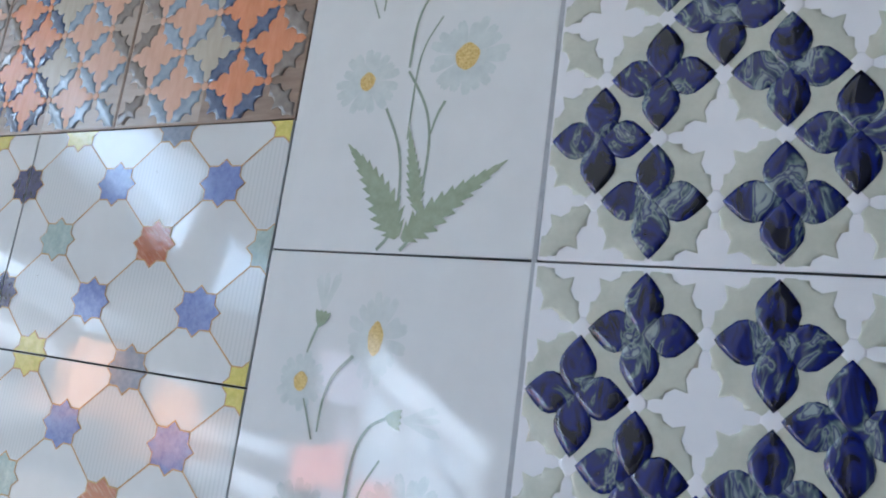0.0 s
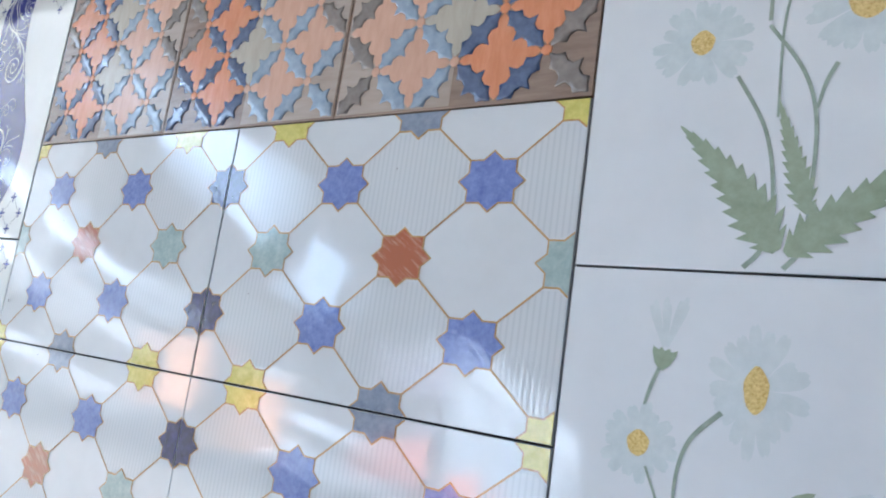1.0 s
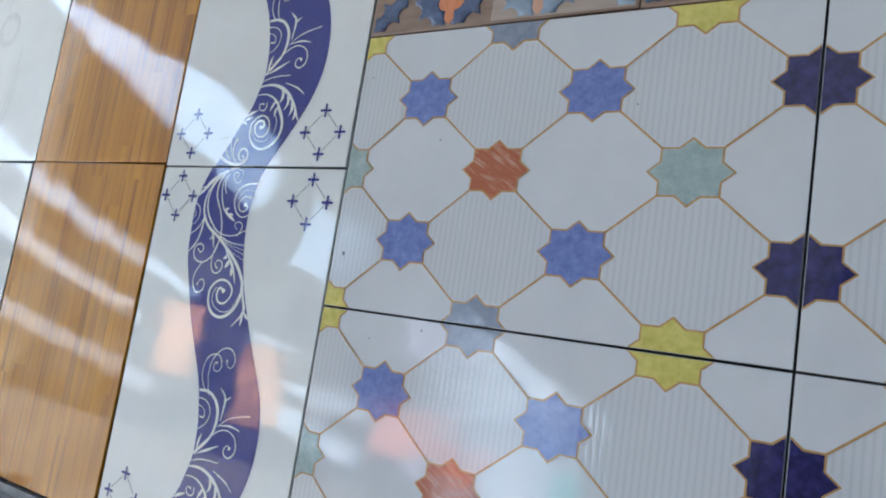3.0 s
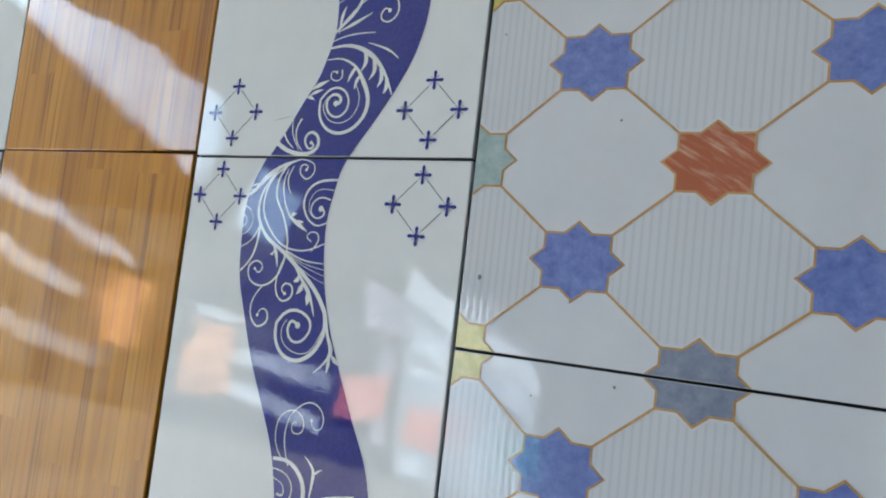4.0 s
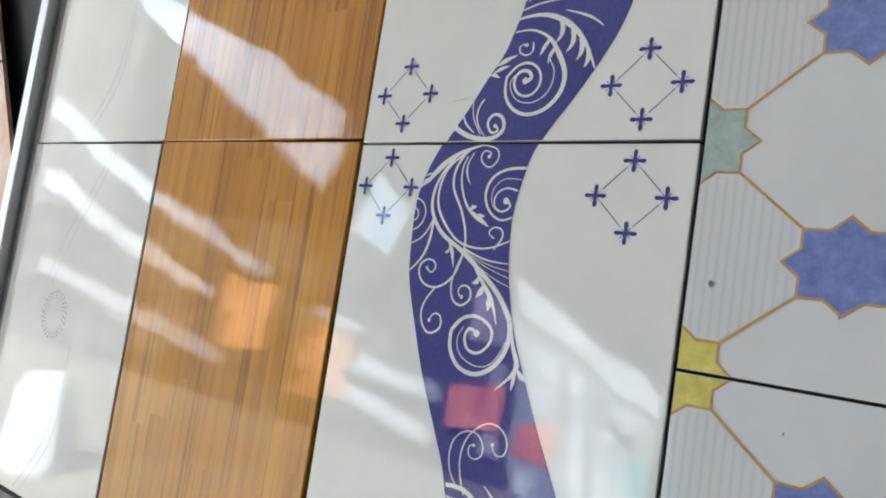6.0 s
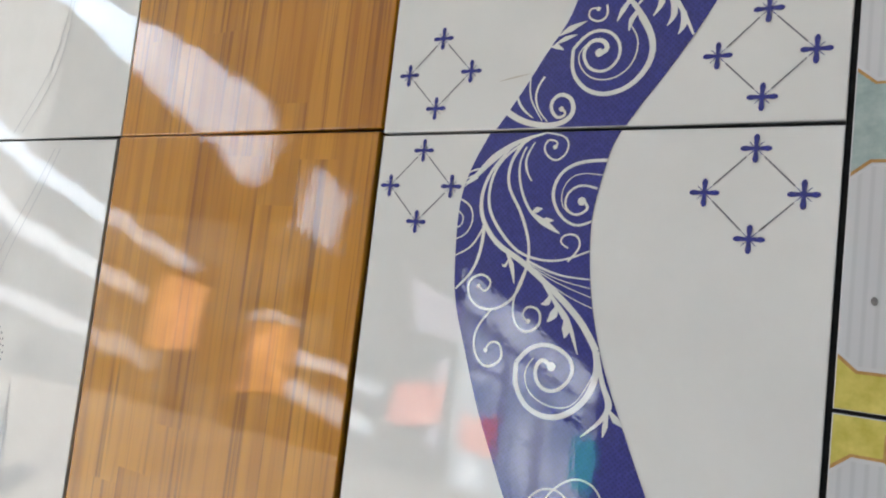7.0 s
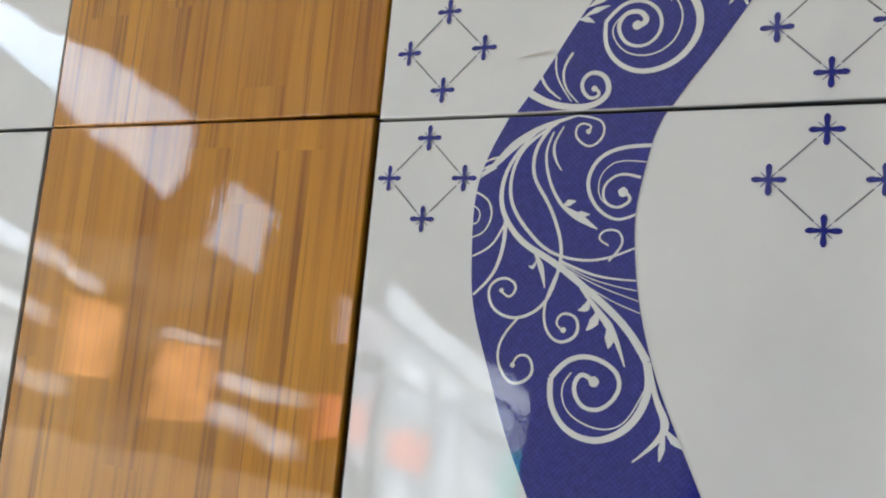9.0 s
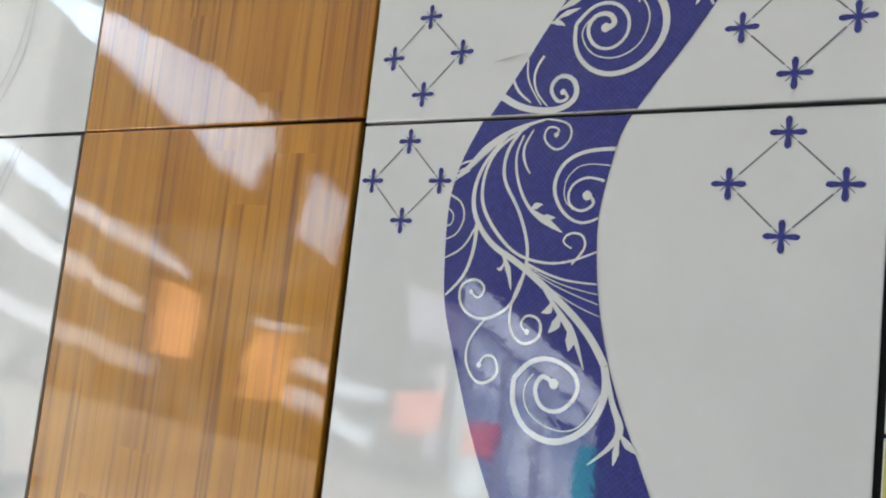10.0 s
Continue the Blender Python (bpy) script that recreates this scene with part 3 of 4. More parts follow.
    stroke(bm, (1.2, 1.5, 1), [(158.3, 181.2), (150.8, 201.2), (153.6, 222), (168.2, 236.2), (181.4, 236), (188.7, 227.1), (187.4, 217), (179.8, 215.9), (176.3, 223.3)])
    stroke(bm, (1.2, 1.5, 1), [(151.1, 185), (141.9, 197.7), (141.4, 216.1), (150.9, 226.7), (163.3, 227.4), (169.7, 218.3), (167, 209.9), (158.1, 209.5), (157.4, 217.5), (161.8, 219.1)])
    stroke(bm, (3.5, 5, 1.5), [(141.6, 184.5), (159.8, 184.9), (175.5, 171.2), (177.4, 150), (167.4, 129.2), (141.1, 107.5)])
    stroke(bm, (1.5, 1.2, 1), [(142.3, 176.3), (156.6, 174.7), (165.6, 164), (161.6, 149.7), (149.7, 141.9)])
    stroke(bm, (1, 1.2, 2.5), [(144.6, 168.4), (155.3, 164.9), (156.8, 155.6), (149.7, 156.2)])
    stroke(bm, (.6, 4, 1), [(174.5, 192.3), (184.7, 183.7), (185.2, 171.6), (183.5, 156.6)])
    stroke(bm, (.5, 2.5, .5), [(183.8, 176.8), (188.4, 181.6), (193.7, 184.7)])
    stroke(bm, (.8, 1.6, 1.4), [(180.8, 149.3), (197.3, 162.6), (227.5, 169.4)])
    stroke(bm, (.6, 3, .6), [(183, 151.1), (199.6, 154.3), (216.3, 151)])
    stroke(bm, (1.5, 1.8, 1.4), [(144.9, 108.8), (172.8, 138.4), (193.3, 149.1), (210.1, 143.2), (214.1, 128.4), (205, 119.9), (196.1, 124.6), (199.5, 133.2), (205.9, 130.6)])
    stroke(bm, (.6, 4, .6), [(154.5, 115.2), (169.5, 121.6), (187.6, 130.2)])
    stroke(bm, (.8, 1.6, 1), [(141.5, 103.5), (164.5, 111.2), (192.6, 112)])
    stroke(bm, (1.5, 5.5, 1.5), [(138.9, 98.3), (166, 102), (189, 93.5), (206, 77), (217, 55)])
    stroke(bm, (.8, 2.5, .8), [(186.6, 102.8), (207.7, 95.8), (219.5, 87)])
    stroke(bm, (.6, 4, .6), [(153.9, 112.9), (155.3, 129.4), (158.8, 138.3)])
    stroke(bm, (4, 2, 2.5), [(160.5, 48.1), (165.5, 50.6), (162.3, 56.4), (154.1, 56.3), (150, 48.5), (155, 38.6), (165.5, 36.4), (173.2, 43.8), (172.6, 54.8), (164.1, 62.6), (152.2, 62), (142.9, 52.3)])
    stroke(bm, (2.5, 3.5, 5), [(142.9, 52.3), (143.8, 37.7), (152.8, 26), (166.3, 21.4), (181.9, 26.1), (192.5, 39.4), (193.2, 54.7), (185.5, 69.4)])
    stroke(bm, (.8, 1, 1), [(152.6, 55.6), (146.3, 47.2), (153.8, 33.9), (168.8, 30.7), (181.3, 38.6), (184.8, 53.9), (178.5, 65.3)])
    stroke(bm, (.8, 4, .5), [(127.2, 55.1), (131.9, 55), (136.3, 52.4)])
    stroke(bm, (.8, 4, .5), [(130.2, 56.5), (137, 60), (144.6, 61.8)])
    stroke(bm, (.8, 5, .5), [(132.2, 62.1), (139.8, 66.3), (150.3, 70.3)])
    stroke(bm, (1.5, 1.5, 1.2), [(162.5, 79.6), (163.3, 72.3), (157.8, 69.1), (151.3, 72.6), (152.1, 78.2), (157.4, 77.7)])
    stroke(bm, (5, 3, 1.8), [(100, 13.3), (115.2, 4.9), (135.8, 2.7), (146.9, 9.6), (144.8, 20), (136.2, 22.8), (131.2, 15.7), (136.3, 7.5), (142.3, 9.7), (139, 13.8)])
    stroke(bm, (1.8, 1.6, .8), [(125.2, 35.5), (120.3, 26), (122.3, 14.4), (130.2, 5.3)])
    stroke(bm, (1.2, 1.2, .8), [(115.4, 34.4), (116.6, 21.2), (126.3, 6.2)])
    stroke(bm, (2, 2, .8), [(106.7, 23.3), (111.3, 14.8), (119.8, 8)])
    for tip in ([(185, 94), (187, 85), (182, 77)], [(195, 87), (197, 77), (192, 69)], [(203, 79), (205, 69), (201, 62)], [(210, 70), (211, 62), (208, 56)]):
        stroke(bm, (4, 4.5, .5), tip)
    stroke(bm, (4.5, 2.5, 1), [(185.5, 69.4), (180, 78), (172, 85), (159, 90), (145, 89)])
    for tip in ([(87, 424.5), (80.5, 423.5), (75.5, 421)], [(85.5, 421), (79, 419), (74, 416.5)], [(84, 418.5), (78, 415), (73.5, 411.5)]):
        stroke(bm, (1.6, 1.6, .5), tip)
    for tip in ([(183, 74), (179, 68), (178, 61)], [(177, 81), (173, 75), (170, 68)]):
        stroke(bm, (3, 4, .5), tip)
    for x, z, r in ((160.5, 48.6, 3.4), (158.5, 404, 3.4), (149.5, 300.5, 3.6), (137.2, 438.6, 1.9), (139, 13.2, 2.2), (130.9, 326.5, 2.0), (93.4, 346, 1.8), (103.4, 304.6, 1.9), (205, 130.6, 2.4), (177, 222.5, 1.8), (161.6, 218.6, 1.6), (157.2, 77.4, 1.8)):
        disc(bm, (x / 1000, z / 1000), r * 0.78 / 1000, r * 0.78 / 1000, -0.0009)
    return mesh_of("scrollwork", bm)


def cross():
    """A small blue cross of four leaf-shaped arms, with hair lines between them."""
    bm = bmesh.new()
    for k in range(4):
        c, s = math.cos(k * math.pi / 2), math.sin(k * math.pi / 2)
        shape = [(-0.0004, -0.0009), (0.003, -0.0012), (0.0062, -0.0016), (0.0078, -0.0010), (0.0083, 0.0), (0.0078, 0.0010), (0.0062, 0.0016), (0.003, 0.0012), (-0.0004, 0.0009)]
        flat(bm, [(x * c - y * s, x * s + y * c) for x, y in shape], -0.0004 - k * 0.00002)
        d = (math.cos((k + 0.5) * math.pi / 2), math.sin((k + 0.5) * math.pi / 2))
        ribbon(bm, [(0, 0), (d[0] * 0.0035, d[1] * 0.0035), (d[0] * 0.0055, d[1] * 0.0055)], (0.0005, 0.0005, 0.0003), -0.0003)
    return mesh_of("cross", bm)


def diamond_lines():
    bm = bmesh.new()
    r, q = 0.0255, 0.0045
    for sx, sz in ((1, 1), (1, -1), (-1, -1), (-1, 1)):
        ribbon(bm, [(sx * q, sz * (r - q)), (sx * r / 2, sz * r / 2), (sx * (r - q), sz * q)], (0.0009, 0.0009, 0.0009), -0.0003)
    return mesh_of("diamond_lines", bm)


BAND, SCROLL, CROSS, DIAMOND = wave_band(), scrollwork(), cross(), diamond_lines()
wave_mesh = portrait(WARM_GLAZE)
for z in (-0.3, 0.15):
    t = lay(wave_mesh, WARM_GLAZE, -0.301, z, "glossy white tile with a blue wave of white scrollwork")
    part("blue_band", BAND, PRINT_BLUE, t, "violet-blue printed wave band")
    part("scrollwork", SCROLL, PRINT_WHITE, t, "white curling leaf scrollwork")
    for cx, cz in ((0.038, 0.412), (0.256, 0.411), (0.044, 0.043), (0.257, 0.041)):
        part("diamond_outline", DIAMOND, LINE_GREY, t, at=(cx, 0, cz))
        for dx, dz in ((0.0255, 0), (-0.0255, 0), (0, 0.0255), (0, -0.0255)):
            part("cross", CROSS, PRINT_BLUE, t, at=(cx + dx, 0, cz + dz))

# star tiles: eight-pointed stars on a lattice of brown lines, ribbed and plain fields between them
UX, UZ, RX, RZ = 0.09, 0.075, 0.0352, 0.0292
STARS = {"yellow": STAR_YELLOW, "slate": STAR_SLATE, "blue": STAR_BLUE, "navy": STAR_NAVY, "green": STAR_GREEN, "orange": STAR_ORANGE}


def star_outline(i, j, grow=0.0):
    out = []
    for k in range(16):
        a = math.pi * k / 8
        r = 1.0 if k % 2 == 0 else 0.7654
        out.append((i * UX + (RX + grow) * r * math.cos(a), j * UZ + (RZ + grow) * r * math.sin(a)))
    return out


def star_colour(i, j):
    if i % 2:
        return "navy" if i == 5 else "blue"
    if j == 2:
        return "orange" if i == 2 else "green"
    return "slate" if i == 2 else "yellow"


def field_outline(i, j, inset):
    """The field between four stars, set in from its lines."""
    pts = []
    for di, dj, order in ((-1, 0, (14, 15, 0, 1, 2)), (0, 1, (10, 11, 12, 13, 14)), (1, 0, (6, 7, 8, 9, 10)), (0, -1, (2, 3, 4, 5, 6))):
        o = star_outline(i + di, j + dj, inset)
        pts += [o[k] for k in order]
    c = (i * UX, j * UZ)
    return [(c[0] + (p[0] - c[0]) * 0.975, c[1] + (p[1] - c[1]) * 0.975) for p in pts]


def star_tile(flip):
    me = mesh_of("landscape_tile", slab(0.45, 0.30, gap=0.0010, gap_z=0.0011, r=0.0006))
    me.materials.append(COOL_GLAZE)
    place = (lambda p: [(0.45 - x, z) for x, z in p]) if flip else (lambda p: p)
    lines = bmesh.new()
    stars, fields = [], []
    for i in range(-1, 7):
        for j in range(-1, 6):
            if (i + j) % 2 == 0 and 0 <= i <= 5 and 0 <= j <= 4:
                flat(lines, clip(place(star_outline(i, j, 0.0012)), 0.45, 0.30), -0.0004)
                bm = flat(bmesh.new(), clip(place(star_outline(i, j, -0.0010)), 0.45, 0.30), -0.0007)
                stars.append((star_colour(i, j), mesh_of("star", bm)))
            elif (i + j) % 2 and i % 2 == 0 and 0 <= i <= 5:
                pts = clip(place(field_outline(i, j, 0.0022)), 0.45, 0.30)
                if pts:
                    fields.append(mesh_of("ribbed_field", flat(bmesh.new(), pts, -0.0003)))
            if (i + j) % 2 == 0:
                for di, dj in ((1, 1), (1, -1)):
                    a = (i * UX + RX * 0.7071, j * UZ + dj * RZ * 0.7071)
                    b = ((i + di) * UX - RX * 0.7071, (j + dj) * UZ - dj * RZ * 0.7071)
                    d = Vector((b[0] - a[0], b[1] - a[1])).normalized() * 0.0009
                    quad = [(a[0] - d.y, a[1] + d.x), (b[0] - d.y, b[1] + d.x), (b[0] + d.y, b[1] - d.x), (a[0] + d.y, a[1] - d.x)]
                    flat(lines, clip(place(quad), 0.45, 0.30), -0.0005)
    return me, mesh_of("brown_outline", lines), stars, fields


for flip, x in ((False, 0.0), (True, 0.45)):
    me, lines, stars, fields = star_tile(flip)
    for z in (-0.3, 0.0):
        t = lay(me, COOL_GLAZE, x, z, "white glazed tile patterned with coloured eight-pointed stars", size=(0.45, 0.30))
        part("brown_outline", lines, STAR_LINE, t, "thin ochre-brown outlines")
        for colour, m in stars:
            part("star", m, STARS[colour], t, colour + " eight-pointed star")
        for m in fields:
            part("ribbed_field", m, RIBBED, t, "finely ribbed white field")


# specks of dirt on the glaze
for x, z, big in ((0.016, 0.057, 2.2), (0.089, 0.045, 1.0), (0.067, -0.026, 0.9), (0.127, -0.011, 1.3), (0.114, 0.180, 1.2), (0.016, 0.251, 1.0), (0.31, 0.21, 1.0), (0.52, 0.10, 0.9), (0.70, 0.24, 1.0)):
    bm = bmesh.new()
    disc(bm, (0, 0), 0.0007 * big, 0.0010 * big, 0.0)
    part("speck", bm, SPECK, board, "small dark speck of dirt", at=(x, -0.0016, z))
bm = ribbon(bmesh.new(), [(-0.208, 0.184), (-0.197, 0.186), (-0.186, 0.188)], (0.0002, 0.0012, 0.0002), 0.0)
part("scuff", bm, SCUFF, board, "faint beige scuff mark", at=(0, -0.0016, 0))


# quatrefoil lattices
def quatrefoil(cx, cz, px, pz, fat=1.0):
    quarter = [(0.29, 0.29), (0.39, 0.325), (0.51, 0.305), (0.63, 0.235), (0.75, 0.135), (0.90, 0.0), (0.75, -0.135), (0.63, -0.235), (0.51, -0.305), (0.39, -0.325)]
    out = []
    for k in range(4):
        c, s = round(math.cos(-k * math.pi / 2)), round(math.sin(-k * math.pi / 2))
        for x, y in quarter:
            x, y = (x - 0.0) * (1 + (fat - 1) * 0.3), y * fat
            out.append((cx + px * (x * c - y * s), cz + pz * (x * s + y * c)))
    return out


def holly(cx, cz, px, pz, up, wide=1.0, smooth=False):
    half = [(-0.88, 0.0), (-0.66, 0.11), (-0.52, 0.27), (-0.34, 0.19), (-0.13, 0.23), (0.0, 0.46), (0.13, 0.23), (0.34, 0.19), (0.52, 0.27), (0.66, 0.11)]
    if smooth:
        half = [(-0.86, 0.0), (-0.82, 0.08), (-0.64, 0.14), (-0.50, 0.25), (-0.38, 0.20), (-0.15, 0.26), (0.0, 0.46), (0.15, 0.26), (0.38, 0.20), (0.50, 0.25), (0.64, 0.14), (0.82, 0.08)]
    out = []
    for u, v in half + [(-u, -v) for u, v in half]:
        v = v * wide
        out.append((cx + px / 2 * (u - v), cz + pz / 2 * (u + v) * up))
    return out


def inside(pts, w, h):
    return clip(pts, w, h, 0.0045)


def middle(pts):
    return (sum(p[0] for p in pts) / len(pts), sum(p[1] for p in pts) / len(pts))


def petal(c, px, pz, k):
    """One of a flower's four petals: its outline and its crest."""
    half = [(-0.08, 0.0), (0.14, -0.20), (0.25, -0.28), (0.42, -0.325), (0.56, -0.30), (0.70, -0.20), (0.81, -0.10), (0.90, 0.0), (0.81, 0.10), (0.70, 0.20), (0.56, 0.30), (0.42, 0.325), (0.25, 0.28), (0.14, 0.20)]
    co, si = round(math.cos(k * math.pi / 2)), round(math.sin(k * math.pi / 2))
    turn = lambda x, y: (c[0] + px * (x * co - y * si), c[1] + pz * (x * si + y * co))
    return [turn(*p) for p in half], turn(0.42, 0.05 if k % 2 else -0.04)


def blue_flower(c, px, pz, seed):
    rnd = random.Random(seed)
    bm = bmesh.new()
    for k in range(4):
        pts, mid = petal(c, px, pz, k)
        dome(bm, pts, mid, rnd.uniform(0.0017, 0.0026), -0.0004 - 0.0006 * (k % 2), 0.6, 0.12)
    return mesh_of("petals", bm)


def blue_tile():
    w, h, px, pz = 0.3, 0.45, 0.05, 0.05625
    flowers, grounds = [], []
    for i in range(0, 7):
        for j in range(0, 9):
            edge = i in (0, 6) or j in (0, 8)
            if (i + j) % 2 and not edge and (j % 2 == 1 or (i + j) % 4 == 3):
                flowers.append(blue_flower((i * px, j * pz), px, pz, i * 9 + j))
    for i in range(0, 6):
        for j in range(0, 8):
            up = 1 if (i + j) % 2 == 0 else -1
            c = ((i + 0.5) * px, (j + 0.5) * pz)
            pts = inside(holly(*c, px, pz, up, 1.22, True), w, h)
            grounds.append(mesh_of("cream_leaf", dome(bmesh.new(), pts, c, 0.0007, -0.0001, 0.8, 0.3)))
    knobs = []
    for i in range(1, 6):
        for j in range(1, 8):
            if (i + j) % 2 == 0:
                c = (i * px, j * pz)
                pts = [(c[0] + 0.17 * px * x, c[1] + 0.17 * pz * z) for x, z in ((1, 0.25), (0.25, 1), (-0.25, 1), (-1, 0.25), (-1, -0.25), (-0.25, -1), (0.25, -1), (1, -0.25))]
                knobs.append(mesh_of("knob", dome(bmesh.new(), pts, c, 0.0008, 0.0)))
    return flowers, grounds, knobs


relief_mesh = portrait(RAISED_WHITE)
flowers, grounds, knobs = blue_tile()
for z in (-0.3, 0.15):
    t = lay(relief_mesh, RAISED_WHITE, 1.2, z, "white relief tile with cream leaves and marbled cobalt flowers")
    for m in flowers:
        part("blue_flower", m, COBALT, t, "raised marbled cobalt-blue four-petal flower")
    for m in grounds:
        part("cream_leaf", m, CREAM, t, "holly-shaped cream leaf")
    for m in knobs:
        part("knob", m, RAISED_WHITE, t, "small raised white knob between the leaf tips")
part("joint_filler", box(1.1975, 1.2030, 0.0, 0.0084, Z0, Z1), SEALANT_PALE, board, "pale grey filled joint")


def brown_tile():
    """Pieces of the brown lattice tile: name, mesh, material, label."""
    w = h = 0.3
    p = 0.05
    out = []
    pale = [(0.15, 0.0034), (0.2966, 0.0034), (0.2966, 0.2966), (0.15, 0.2966)]
    out.append(("pale_panel", mesh_of("pale_panel", flat(bmesh.new(), pale, -0.0002)), BROWN_PALE, "paler washed half of the wood print"))
    for i in range(0, 7):
        for j in range(0, 7):
            c = (i * p, j * p)
            dark = i < 3
            if (i + j) % 2 and 0 < i < 6 and 0 < j < 6:
                pts = quatrefoil(*c, p, p, 1.0)
                mat = BEIGE_PRINT if i == 3 else (ORANGE_PRINT if dark else PEACH_PRINT)
                out.append(("flower", mesh_of("flower", dome(bmesh.new(), pts, c, 0.0006, -0.0003, 0.85, 0.5)), mat, "four-petal flower print"))
            elif (i + j) % 2 == 0 and 0 < i < 6 and 0 < j < 6:
                pts = [(c[0] + 0.11 * p * dx, c[1] + 0.11 * p * dz) for dx, dz in ((1, 0.4), (0.4, 1), (-0.4, 1), (-1, 0.4), (-1, -0.4), (-0.4, -1), (0.4, -1), (1, -0.4))]
                out.append(("knot", mesh_of("knot", dome(bmesh.new(), pts, c, 0.0006, -0.0003)), ORANGE_PRINT if dark else PEACH_PRINT, ""))
    for i in range(0, 6):
        for j in range(0, 6):
            up = 1 if (i + j) % 2 == 0 else -1
            c = ((i + 0.5) * p, (j + 0.5) * p)
            pts = inside(holly(*c, p, p, up, 1.1), w, h)
            mat = UMBER if i == 0 and j > 1 else (INDIGO if i < 3 else DUSTY_BLUE)
            if i == 5 and j > 1:
                mat = UMBER
            out.append(("leaf", mesh_of("leaf", dome(bmesh.new(), pts, c, 0.0012, -0.0004, 0.78)), mat, "raised holly-shaped leaf"))
    return out


brown_mesh = mesh_of("square_tile", slab(0.3, 0.3, gap=0.0006, gap_z=0.0007, r=0.0012))
brown_mesh.materials.append(BROWN_DARK)
pieces = brown_tile()
for x, turned in ((0.0, 0), (0.3, 0), (0.6, 1)):
    t = lay(brown_mesh, BROWN_DARK, x, 0.3, "brown wood-look tile with orange flowers and raised blue leaves", size=(0.3, 0.3))
    for name, m, mat, label in pieces:
        ob = part(name, m, mat, t, label)
        if turned:
            ob.matrix_basis = Matrix.Translation((0.3, 0, 0.3)) @ Matrix.Rotation(math.pi, 4, "Y")


# daisy tiles
def serrated(base, tip, width, teeth, bend):
    """A toothed leaf from base to tip."""
    a, b = Vector(base), Vector(tip)
    d = b - a
    side = Vector((-d.y, d.x)).normalized()
    left, right = [], []
    for k in range(teeth):
        for u, reach in ((k / teeth, 0.58 if k else 0.4), (min((k + 1.12) / teeth, 0.985), 1.0)):
            u = max(u, 0.0)
            mid = a + d * u + side * bend * math.sin(u * math.pi)
            w = width * reach * min(1.0, 0.30 + u * 3.2) * (1 - u) ** 0.8
            for pts, s in ((left, 1), (right, -1)):
                pts.append(mid + side * w * s)
    left.append(b)
    pts = left + right[::-1]
    return [(p.x, p.y) for p in pts]


def daisy_petals(bm, c, r, hub, count, squash=(1.0, 1.0), spread=(0, 360), seed=1):
    rnd = random.Random(seed)
    for k in range(count):
        a = radians(spread[0] + (spread[1] - spread[0]) * (k + 0.5) / count + rnd.uniform(-4, 4))
        length = r * rnd.uniform(0.82, 1.05)
        wide = 2.3 * r / count * 1.6 * (spread[1] - spread[0]) / 360 + 0.002
        ca, sa = math.cos(a), math.sin(a)
        shape = []
        for u, v in ((hub / length, 0.35), (0.55, 0.85), (0.78, 1.0), (0.93, 0.8), (0.99, 0.35), (0.955, 0.0), (1.0, -0.35), (0.93, -0.8), (0.78, -1.0), (0.55, -0.85), (hub / length, -0.35)):
            x, y = u * length, v * wide / 2
            shape.append((c[0] + squash[0] * (x * ca - y * sa), c[1] + squash[1] * (x * sa + y * ca)))
        flat(bm, shape, -0.0002 - 0.00002 * (k % 5))
    return bm


